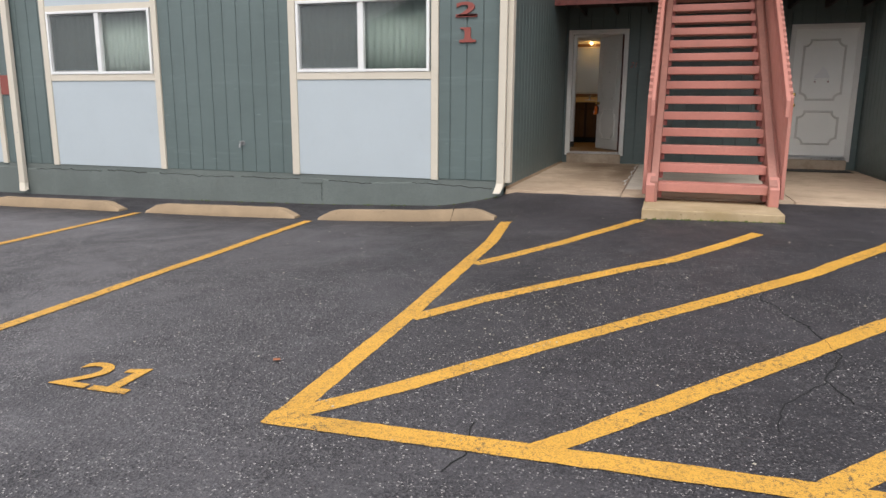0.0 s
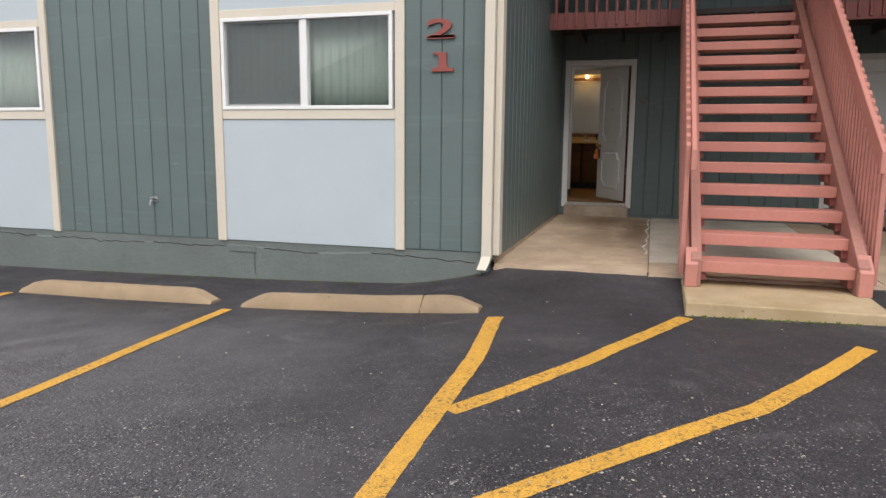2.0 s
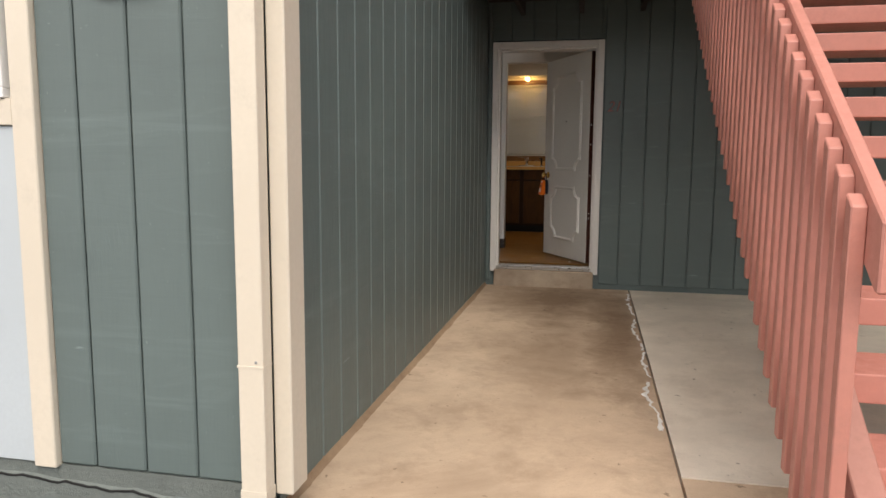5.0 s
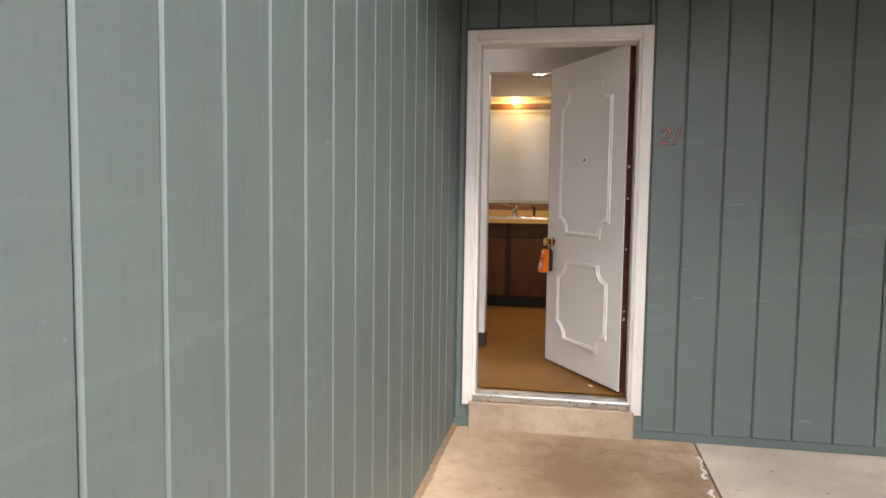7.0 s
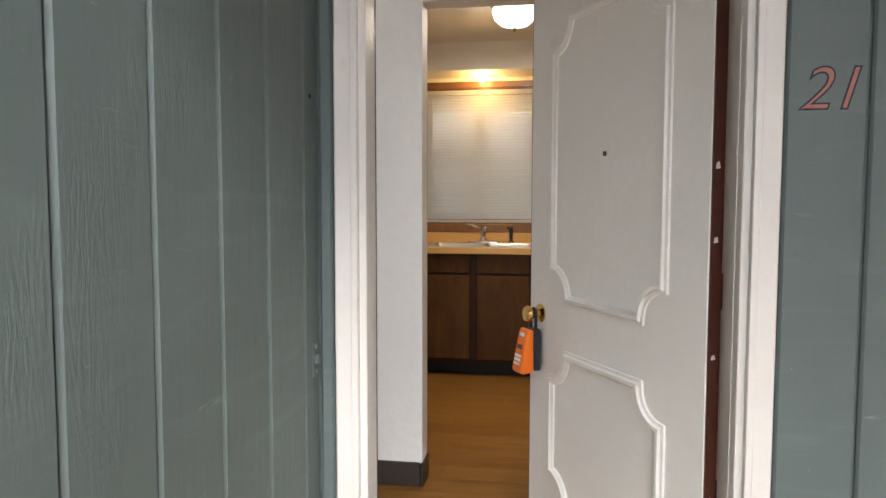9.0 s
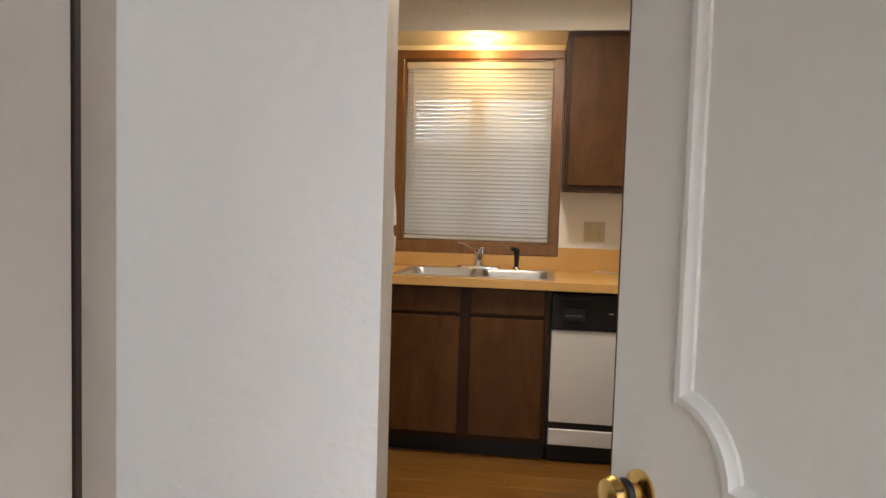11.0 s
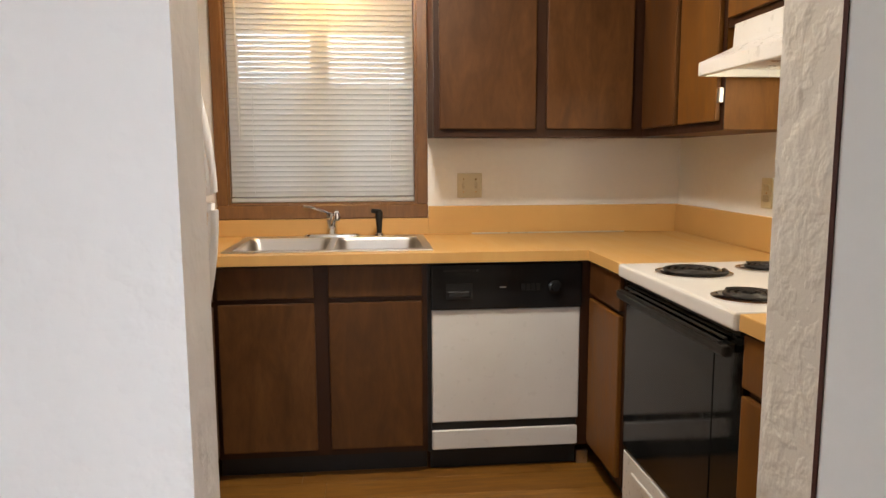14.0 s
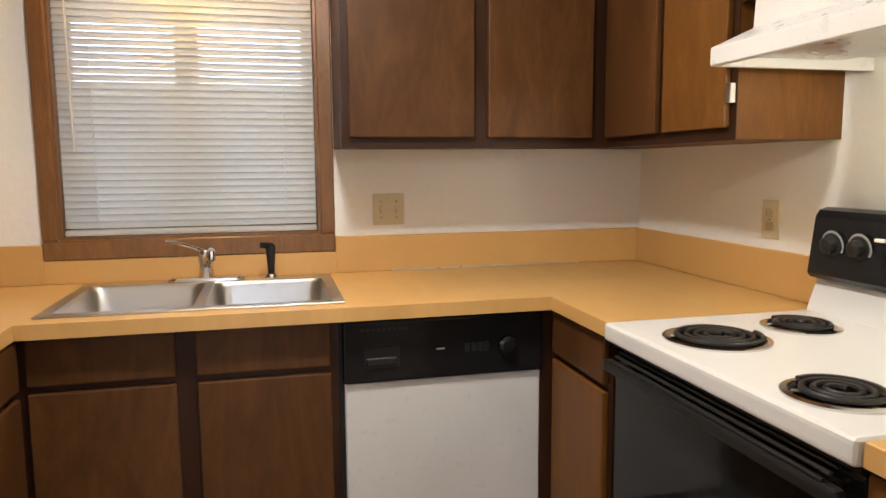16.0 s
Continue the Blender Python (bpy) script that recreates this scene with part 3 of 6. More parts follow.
solo("fallen_leaf", join(leaf, own), "dryleaf", "small dry orange-brown leaf lying on asphalt", "leaf")


# ---- outside walls ----
def boards(wall, axis, along0, along1, z0, z1, face, out, skip=(), pitch=0.203, start=None):
    """Upright siding boards, each a piece. face: the plane's place; out: +1 or -1 along the other axis."""
    edges = [along0]
    e = (start if start is not None else along0 + pitch)
    while e < along1 - 0.02:
        if e > along0 + 0.02:
            edges.append(e)
        e += pitch
    edges.append(along1)
    for a, b in zip(edges, edges[1:]):
        spans = [(z0, z1)]
        cuts = [(s0, s1, q0, q1) for s0, s1, q0, q1 in skip if s0 < b - 0.004 and s1 > a + 0.004]
        pieces = [(a, b, z0, z1)]
        for s0, s1, q0, q1 in cuts:
            nxt = []
            for pa, pb, pz0, pz1 in pieces:
                if s0 > pa + 0.01:
                    nxt.append((pa, s0, pz0, pz1))
                if s1 < pb - 0.01:
                    nxt.append((s1, pb, pz0, pz1))
                m0, m1 = max(pa, s0), min(pb, s1)
                if q0 > pz0 + 0.01:
                    nxt.append((m0, m1, pz0, q0))
                if q1 < pz1 - 0.01:
                    nxt.append((m0, m1, q1, pz1))
            pieces = nxt
        for pa, pb, pz0, pz1 in pieces:
            g = 0.003
            lo_d, hi_d = min(face, face - 0.014 * out), max(face, face - 0.014 * out)
            if axis == "x":
                bm = box((pa + g, lo_d, pz0), (pb - g, hi_d, pz1), 0.006)
            else:
                bm = box((lo_d, pa + g, pz0), (hi_d, pb - g, pz1), 0.006)
            part("siding_board", bm, "siding", wall)


TOPZ = 5.7


def shell(name, pieces, material, label, kind="structure"):
    bm = bmesh.new()
    for lo, hi in pieces:
        box(lo, hi, 0, 1, bm)
    return solo(name, bm, material, label, "wall", kind=kind)


def ground_crack(pts, r, seed):
    bm = bmesh.new()
    fine = []
    for (x0, y0), (x1, y1) in zip(pts, pts[1:]):
        k = max(2, int(math.hypot(x1 - x0, y1 - y0) / 0.035))
        for i in range(k):
            x, y = x0 + (x1 - x0) * i / k, y0 + (y1 - y0) * i / k
            fine.append((x + 0.03 * noise.noise((x * 9, y * 9, seed)), y + 0.03 * noise.noise((x * 9, y * 9, seed + 4))))
    line = [Vector((x, y, ground_z(x, y) + 0.006 * noise.noise((x * 0.9, y * 0.9, 0)) + 0.001)) for x, y in fine]
    tube(line, r, 5, bm)
    solo("asphalt_crack", bm, "hole", "thin dark crack running through the asphalt", "crack", "asphalt cracks")


ground_crack([(1.05, 4.95), (1.15, 4.55), (1.02, 4.2), (1.12, 3.95)], 0.004, 1)
ground_crack([(1.02, 4.2), (0.80, 3.9), (0.72, 3.6)], 0.003, 2)
ground_crack([(1.05, 4.95), (0.85, 5.4), (0.95, 5.9)], 0.003, 3)
ground_crack([(-2.35, 8.55), (-2.15, 8.25), (-1.9, 8.05)], 0.003, 5)
ground_crack([(-0.55, 3.35), (-0.50, 3.1), (-0.58, 2.9)], 0.004, 6)


CAS = [(-4.470, -2.477), (-8.450, -6.457)]
OPEN = [(-4.345, -2.600), (-8.325, -6.580)]
Z0, Z1 = 1.832, 2.694
core = []
xs = [-14.0, OPEN[1][0], OPEN[1][1], OPEN[0][0], OPEN[0][1], XL - 0.02]
for i in range(5):
    a, b = xs[i], xs[i + 1]
    if i % 2 == 0:
        core.append(((a, YF + 0.014, 0.0), (b, YF + 0.16, TOPZ)))
    else:
        core.append(((a, YF + 0.014, 0.0), (b, YF + 0.16, Z0)))
        core.append(((a, YF + 0.014, Z1), (b, YF + 0.16, TOPZ)))
wall_front = shell("wall_front", core, "siding", "green-grey grooved wood siding of a two-storey apartment block")
boards(wall_front, "x", -2.477, XL - 0.02, 0.550, TOPZ, YF, -1, start=-2.328, pitch=0.198)
boards(wall_front, "x", -6.457, -4.470, 0.545, TOPZ, YF, -1, start=-6.27, pitch=0.207)
boards(wall_front, "x", -9.30, -8.450, 0.545, TOPZ, YF, -1, start=-9.10, pitch=0.2)
boards(wall_front, "x", -14.0, -11.4, 0.545, TOPZ, YF, -1)

wall_left = shell("wall_entry_left", [((XL - 0.16, YF + 0.16, 0.0), (XL - 0.014, YD + 0.14, TOPZ))], "siding", "green-grey grooved siding along the covered entry")
boards(wall_left, "y", YF + 0.03, YD, 0.472, TOPZ, XL, 1, start=8.895, pitch=0.205)
wall_right = shell("wall_entry_right", [((XR + 0.014, YF, 0.0), (XR + 0.16, YD + 0.14, TOPZ))], "siding", "green-grey grooved siding along the covered entry")
boards(wall_right, "y", YF + 0.03, YD, 0.50, TOPZ, XR, -1, start=8.87, pitch=0.205)
shell("wall_front_far", [((XR + 0.16, YF, 0.0), (14.0, YF + 0.16, TOPZ))], "siding", "green-grey siding of the neighbouring flat")

D1, D2 = (-1.54, -0.632), (1.985, 2.905)
DZ = 2.685
wall_entry = shell("wall_entry", [
    ((XL - 0.014, YD + 0.014, 0.0), (D1[0], YD + 0.14, TOPZ)),
    ((D1[0], YD + 0.014, 0.0), (D1[1], YD + 0.14, F - 0.06)),
    ((D1[0], YD + 0.014, DZ), (D1[1], YD + 0.14, TOPZ)),
    ((D1[1], YD + 0.014, 0.0), (D2[0], YD + 0.14, TOPZ)),
    ((D2[0], YD + 0.014, 0.0), (D2[1], YD + 0.14, F - 0.06)),
    ((D2[0], YD + 0.014, DZ), (D2[1], YD + 0.14, TOPZ)),
    ((D2[1], YD + 0.014, 0.0), (XR + 0.014, YD + 0.14, TOPZ))], "siding", "dark green-grey grooved siding around two entry doors")
boards(wall_entry, "x", XL, XR, 0.50, TOPZ, YD, -1, skip=[(D1[0] - 0.06, D1[1] + 0.06, 0, DZ + 0.06), (D2[0] - 0.06, D2[1] + 0.06, 0, DZ + 0.06)], start=-1.423, pitch=0.205)
# Unseen roof; over the entry it starts at y 9.5 to shade the recess.
shell("roof", [((-14, YF - 0.3, TOPZ), (XL, K + 0.6, TOPZ + 0.2)), ((XR, YF - 0.3, TOPZ), (14, K + 0.6, TOPZ + 0.2)), ((XL, 9.5, TOPZ), (XR, K + 0.6, TOPZ + 0.2))], "trim", "unseen flat roof over both storeys, its edge over the entry placed to shade it")
shell("wall_upper_back", [((-14, YD + 0.20, 3.3), (14, YD + 0.30, TOPZ))], "siding", "plain upper wall behind the landing")


def building_across():
    """A plain gabled block on the far side of the lot; it shows in the window panes."""
    root = thing("building_across", (-4.0, -24.0, 0.0), "plain grey gabled apartment block across the parking lot", "building", "", "structure")
    part("wall", box((-22.0, -34.0, -0.2), (14.0, -24.0, 4.2)), "siding", root)
    for x0, x1 in ((-22.6, -4.0), (-4.0, 14.6)):
        part("roof", prism([(x0, 4.21), (x1, 4.21), ((x0 + x1) / 2, 8.2)], "y", -34.5, -23.5), "rooftile", root)
    return root


M["rooftile"] = painted("pale_grey_shingle", (0.40, 0.41, 0.43), 0.9, 0.1, 30, 0.3)
building_across()


def foundation(name, x0, x1):
    bm = bmesh.new()
    k = int((x1 - x0) / 0.05)
    rows = []
    for i in range(k + 1):
        x = x0 + (x1 - x0) * i / k
        top = 0.545
        lip = 0.472 + 0.03 * noise.noise((x * 1.3, 3, 0)) + 0.018 * noise.noise((x * 9, 1, 0))
        out = YF - 0.012 - 0.006 * noise.noise((x * 4, 0, 2))
        prof = [(YF + 0.05, top), (YF + 0.004, top), (YF + 0.004, lip + 0.012), (out, lip), (out - 0.004, 0.25), (out - 0.012, -0.15)]
        rows.append([bm.verts.new((x, y + 0.004 * noise.noise((x * 14, z * 14, 5)), z)) for y, z in prof])
    for a, b in zip(rows, rows[1:]):
        for j in range(5):
            bm.faces.new((a[j], a[j + 1], b[j + 1], b[j]))
    bmesh.ops.recalc_face_normals(bm, faces=bm.faces[:])
    return solo(name, bm, "foundation", "green painted concrete foundation with a ragged flaking edge", "foundation", kind="structure")


foundation("foundation", -14.0, XL - 0.03)
solo("foundation_patch", box((-4.365, YF - 0.022, 0.432), (-4.047, YF - 0.002, 0.497), 0.004), "foundation", "green painted patch of render under the siding", "patch", kind="structure")
seam = bmesh.new()
tube([(-4.060 + 0.006 * noise.noise((k * 0.9, 3, 1)), YF - 0.019, 0.45 - 0.03 * k) for k in range(9)], 0.003, 5, seam)
solo("foundation_seam", seam, "hole", "dark upright joint in the painted foundation", "crack")

# Black line along the lip: its cracks and its shadow, laid on as geometry.
cr = bmesh.new()
run = []
x = -8.8
while x < -1.78:
    lipz = 0.472 + 0.03 * noise.noise((x * 1.3, 3, 0)) + 0.018 * noise.noise((x * 9, 1, 0))
    run.append((x, YF - 0.010, lipz + 0.004 + 0.016 * noise.noise((x * 23, 2, 0))))
    if noise.noise((x * 1.1, 9, 0)) > 0.22 or len(run) > 40:
        if len(run) > 3:
            tube(run, 0.0048, 5, cr)
        run = []
        x += 0.08
    x += 0.03
if len(run) > 3:
    tube(run, 0.0048, 5, cr)
solo("flaking_edge", cr, "hole", "dark ragged line of flaking render and lip shadow along the foundation", "crack", kind="stuff")

moss = bmesh.new()
random.seed(11)
for i in range(190):
    if i < 70:
        x = random.uniform(-6.2, -1.72)
        y = YF - 0.035 - abs(random.gauss(0, 0.012))
    else:
        x, y = random.choice(((random.uniform(0.0, 1.29), 7.70), (-0.012, random.uniform(7.72, 8.45))))
    s = random.uniform(0.006, 0.016)
    z = ground_z(x, y)
    own = bmesh.new()
    bmesh.ops.create_cone(own, segments=4, radius1=s, radius2=0, depth=s * 1.6)
    own.transform(Matrix.Translation((x, y, z + s * 0.6)) @ Matrix.Rotation(random.uniform(-0.7, 0.7), 4, "X") @ Matrix.Rotation(random.uniform(0, 6), 4, "Z"))
    join(moss, own)
solo("moss", moss, "moss", "small tufts of green moss along the wall foot and step", "moss", kind="stuff")


def window_bay(dx, label, skip_upper=False):
    """Trim boards, pale panels and a sliding window between them."""
    c0, c1 = CAS[0]
    o0, o1 = OPEN[0]
    root = thing("window_1", ((c0 + c1) / 2, YF, Z0), label, "window", "front windows", "structure")
    y0 = YF - 0.022
    for a, b in ((c0, c0 + 0.098), (c1 - 0.089, c1)):
        part("trim_board", box((a, y0, 0.538), (b, YF + 0.02, 4.9), 0.004), "trim", root)
    part("trim_rail", box((c0 + 0.099, y0 + 0.004, 1.742), (c1 - 0.090, YF + 0.02, Z0), 0.003), "trim", root)
    part("trim_rail", box((c0 + 0.099, y0 + 0.004, Z1), (c1 - 0.090, YF + 0.02, Z1 + 0.075), 0.003), "trim", root)
    part("panel", box((c0 + 0.099, YF - 0.006, 0.548), (c1 - 0.090, YF + 0.02, 1.741), 0.002), "panel", root, "pale blue painted flat panel")
    part("panel", box((c0 + 0.099, YF - 0.006, Z1 + 0.076), (c1 - 0.090, YF + 0.02, 4.9), 0.002), "panel", root, "pale blue painted flat panel")
    w = 0.036
    fr = bmesh.new()
    a0, a1 = c0 + 0.112, c1 - 0.112
    for lo, hi in (((a0, y0 - 0.006, Z0 + 0.001), (a1, YF + 0.06, Z0 + w)), ((a0, y0 - 0.006, Z1 - w), (a1, YF + 0.06, Z1 - 0.001)),
                   ((a0, y0 - 0.006, Z0 + w), (a0 + w, YF + 0.06, Z1 - w)), ((a1 - w, y0 - 0.006, Z0 + w), (a1, YF + 0.06, Z1 - w))):
        box(lo, hi, 0.003, 1, fr)
    frame_ob = part("window_frame", fr, "vinyl", root)
    mid = (o0 + o1) / 2
    part("mullion", box((mid - 0.042, y0 + 0.004, Z0 + w), (mid + 0.030, YF + 0.055, Z1 - w), 0.003), "vinyl", frame_ob)
    p = part("pane", box((a0 + w, YF + 0.030, Z0 + w), (mid - 0.042, YF + 0.034, Z1 - w)), "glassy", root)
    p.visible_shadow = False
    p = part("pane", box((mid + 0.030, YF + 0.016, Z0 + w), (a1 - w, YF + 0.020, Z1 - w)), "glassy", root)
    p.visible_shadow = False
    sc = bmesh.new()
    s0, s1, t0, t1 = a0 + w + 0.002, mid - 0.044, Z0 + w + 0.002, Z1 - w - 0.002
    for lo, hi in (((s0, YF + 0.004, t0), (s1, YF + 0.014, t0 + 0.016)), ((s0, YF + 0.004, t1 - 0.016), (s1, YF + 0.014, t1)), ((s0, YF + 0.004, t0), (s0 + 0.016, YF + 0.014, t1)), ((s1 - 0.016, YF + 0.004, t0), (s1, YF + 0.014, t1))):
        box(lo, hi, 0.001, 1, sc)
    scr = part("insect_screen", sc, "grey", root, "grey-framed dark insect screen")
    mesh_ob = part("mesh", box((s0 + 0.016, YF + 0.008, t0 + 0.016), (s1 - 0.016, YF + 0.009, t1 - 0.016)), "screenmesh", scr)
    cu = bmesh.new()
    k = 150
    prev = None
    for i in range(k + 1):
        x = o0 + 0.01 + (o1 - o0 - 0.02) * i / k
        y = YF + 0.135 + 0.010 * math.sin(i * 0.85 + 0.8 * math.sin(i * 0.11)) + 0.006 * math.sin(i * 0.37 + 1)
        cur = [cu.verts.new((x, y, z)) for z in (Z0 - 0.05, Z0 + 0.3, Z1 + 0.05)]
        if prev:
            for j in (0, 1):
                cu.faces.new((prev[j], cur[j], cur[j + 1], prev[j + 1]))
        prev = cur
    ob = solo("curtain", cu, "curtain", "pale green pleated curtain drawn behind the window", "curtain", "curtains", smooth=True)
    sol = ob.modifiers.new("thick", "SOLIDIFY")
    sol.thickness = 0.003
    return root, ob


nm = Nodes("screen_mesh")
tp = nm.node("ShaderNodeBsdfTransparent")
ms = nm.node("ShaderNodeMixShader", Fac=0.5)
nm.link(tp.outputs[0], ms.inputs[1])
nm.link(nm.b.outputs[0], ms.inputs[2])
nm.link(ms.outputs[0], nm.t.nodes["Material Output"].inputs["Surface"])
M["screenmesh"] = nm.done((0.15, 0.168, 0.168), 0.8)

w2, c2 = window_bay(0, "white sliding window with a screen between cream trim boards above a pale blue panel")
w1 = copy_thing(w2, Matrix.Translation(w2.location + Vector((-3.980, 0, 0))))
w1.name = "window_2"
c1_ob = copy_thing(c2, Matrix.Translation((-3.980, 0, 0)))
w0 = copy_thing(w2, Matrix.Translation(w2.location + Vector((-6.865, 0, 0))))
w0.name = "window_3"


def downspout(x, w, label, elbow):
    root = thing("downspout", (x, YF, ground_z(x, 8.6)), label, "downspout", "downspouts")
    y = YF - 0.062
    bm = bmesh.new()
    zb = ground_z(x, 8.55) + 0.20
    own = box((x - w / 2, y - 0.03, zb), (x + w / 2, y + 0.035, TOPZ), 0.008, 2)
    join(bm, own)
    part("pipe", bm, "trim", root)
    eb = bmesh.new()
    a = [(-w / 2, -0.03), (w / 2, -0.03), (w / 2, 0.035), (-w / 2, 0.035)]
    rings = []
    for k, (ox, oy, z) in enumerate([(0, 0, zb + 0.02), (0, 0, zb - 0.02), (elbow * 0.3, -0.02, zb - 0.07), (elbow, -0.05, zb - 0.115)]):
        rings.append([eb.verts.new((x + ox + p * (1.04 if k == 0 else 1), y + oy + q * (1.04 if k == 0 else 1), z - (0.02 if k == 3 and q < 0 else 0))) for p, q in a])
    for r0, r1 in zip(rings, rings[1:]):
        for i in range(4):
            eb.faces.new((r0[i], r0[(i + 1) % 4], r1[(i + 1) % 4], r1[i]))
    bmesh.ops.recalc_face_normals(eb, faces=eb.faces[:])
    e = part("elbow", eb, "trim", root, "crimped elbow kicking out over the asphalt")
    s = e.modifiers.new("thick", "SOLIDIFY")
    s.thickness = 0.003
    part("seam", box((x - w / 2 - 0.0015, y - 0.0315, 0.98), (x + w / 2 + 0.0015, y + 0.03, 0.987)), "trim", root)
    part("screw", lathe([(0.005, 0), (0.005, 0.002), (0.002, 0.003)], 8, (x + 0.02, y - 0.03, 1.0), "-Y"), "grey", root)
    return root


downspout(-1.678, 0.088, "cream rectangular downspout fixed beside the corner trim", -0.03)
downspout(-9.03, 0.105, "cream rectangular downspout with a curved foot", 0.05)
solo("corner_trim", box((XL + 0.004, YF - 0.022, 0.535), (XL + 0.066, YF + 0.10, TOPZ), 0.005), "trim", "cream painted corner trim board of the entry", "trim", kind="structure")
solo("plaque", box((-9.32, YF - 0.02, 1.55), (-9.15, YF - 0.002, 1.83), 0.004), "number", "small brick-red board on the siding", "plaque")

bm = lettering("2", 0.262, 0.009, (0, 0, 0), UPRIGHT, 0, 0.006)
lo, hi = min(v.co.x for v in bm.verts), max(v.co.x for v in bm.verts)
for v in bm.verts:
    v.co = Vector(((v.co.x - (lo + hi) / 2) * 0.250 / (hi - lo) - 2.137, v.co.y + YF - 0.013, v.co.z * 0.88 + 2.443))
box((-2.267, YF - 0.022, 2.443), (-2.007, YF - 0.004, 2.470), 0.002, 1, bm)
solo("house_number", bm, "number", "brick-red wooden house number 2 on the siding", "house number", "house numbers")
bm = prism([(-2.219, 2.155), (-2.017, 2.155), (-2.017, 2.182), (-2.069, 2.191), (-2.082, 2.215), (-2.082, 2.323), (-2.205, 2.323), (-2.211, 2.308), (-2.167, 2.299), (-2.154, 2.278), (-2.154, 2.215), (-2.167, 2.191), (-2.219, 2.182)], "y", YF - 0.022, YF - 0.004, 0.002)
solo("house_number", bm, "number", "brick-red wooden house number 1 on the siding", "house number", "house numbers")


def hose_tap():
    x, z = -5.215, 0.925
    root = thing("hose_tap", (x, YF, z), "small grey metal hose tap on the siding", "tap")
    part("flange", lathe([(0.03, 0), (0.03, 0.006), (0.014, 0.012)], 16, (x, YF, z), "-Y"), "grey", root)
    bm = tube([(x, YF, z), (x, YF - 0.06, z), (x, YF - 0.08, z - 0.02), (x, YF - 0.085, z - 0.055)], 0.012, 10)
    part("spout", bm, "grey", root, smooth=True)
    part("handle", lathe([(0.006, 0), (0.03, 0.004), (0.03, 0.012), (0.006, 0.016)], 10, (x, YF - 0.045, z + 0.012), "Z"), "grey", root)


hose_tap()

# ---- entry floor ----
slab = solo("entry_slab", box((XL + 0.005, 8.70, 0.15), (XR, YD + 0.03, 0.42)), "slab", "bed of the concrete entry floor", "floor", kind="structure")
SL = 0.455


def slab_piece(x0, x1, y0, y1, material, label):
    bm = bmesh.new()
    kx, ky = max(2, int((x1 - x0) / 0.12)), max(2, int((y1 - y0) / 0.12))
    front = y0 < 8.8
    grid = []
    for j in range(ky + 1):
        row = []
        for i in range(kx + 1):
            x, y = x0 + (x1 - x0) * i / kx, y0 + (y1 - y0) * j / ky
            if j == 0 and front:
                y += 0.03 * noise.noise((x * 2.5, 0, 7)) + 0.012 * noise.noise((x * 14, 0, 7))
            row.append(bm.verts.new((x, y, SL + 0.003 * noise.noise((x * 2, y * 2, 0)))))
        grid.append(row)
    for a, b in zip(grid, grid[1:]):
        for i in range(kx):
            bm.faces.new((a[i], a[i + 1], b[i + 1], b[i]))
    ext = bmesh.ops.extrude_face_region(bm, geom=[e for e in bm.edges if e.is_boundary])
    for v in [g for g in ext["geom"] if isinstance(g, bmesh.types.BMVert)]:
        v.co.z = 0.30
    bmesh.ops.recalc_face_normals(bm, faces=bm.faces[:])
    part("concrete_panel", bm, material, slab, label, smooth=False)


slab_piece(XL + 0.02, -0.292, 8.68, YD - 0.002, "slab", "tan concrete panel with brown stains")
slab_piece(-0.280, 1.50, 9.288, YD - 0.002, "slab2", "grey concrete panel")
slab_piece(-0.280, 1.50, 8.66, 9.276, "slab", "tan concrete strip at the front edge")
slab_piece(1.512, XR - 0.002, 8.66, YD - 0.002, "slab", "tan concrete panel with brown stains")

foot = bmesh.new()
rows = []
for i in range(95):
    y = 8.72 + i * 0.0485
    w = 0.012 + 0.022 * noise.noise((y * 3, 0, 4)) + 0.014 * noise.noise((y * 17, 0, 4))
    rows.append([foot.verts.new(p) for p in ((XL - 0.01, y, 0.482), (XL + 0.003, y, 0.480), (XL + 0.006 + w * 0.5, y, 0.466), (XL + 0.012 + w, y, 0.450))])
for a, b in zip(rows, rows[1:]):
    for j in range(3):
        foot.faces.new((a[j], a[j + 1], b[j + 1], b[j]))
bmesh.ops.recalc_face_normals(foot, faces=foot.faces[:])
solo("wall_foot", foot, "rust", "rusty brown mortar fillet at the foot of the siding", "trim", kind="structure")

pad = bmesh.new()
box((-0.018, 7.73, 0.20), (1.290, 8.645, 0.436), 0.014, 2, pad)
bmesh.ops.subdivide_edges(pad, edges=[e for e in pad.edges if e.calc_length() > 0.3], cuts=14, use_grid_fill=True)
for v in pad.verts:
    v.co += 0.007 * Vector((noise.noise(v.co * 7), noise.noise(v.co * 7 + Vector((9, 0, 0))), 0.5 * noise.noise(v.co * 9)))
solo("step_pad", pad, "pad", "rough tan concrete step with mossy yellowed edges", "step")

caulk = bmesh.new()
random.seed(3)
pts = []
y = 9.75
while y < 13.1:
    pts.append((-0.300 - 0.05 * max(0, noise.noise((y * 2.1, 0, 0)) + 0.25) + 0.022 * noise.noise((y * 19, 0, 0)), y))
    y += 0.025
for (xa, ya), (xb, yb) in zip(pts, pts[1:]):
    if noise.noise((ya * 5, 3, 0)) > -0.28:
        w = 0.005 + 0.016 * abs(noise.noise((ya * 11, 8, 0)))
        tube([(xa, ya, SL + 0.002), (xb, yb, SL + 0.002)], w, 6, caulk, 1.0)
for v in caulk.verts:
    v.co.z = SL + (v.co.z - SL) * 0.35
solo("joint_sealant", caulk, "caulk", "ragged white line of old sealant along the slab joint", "sealant", kind="stuff")


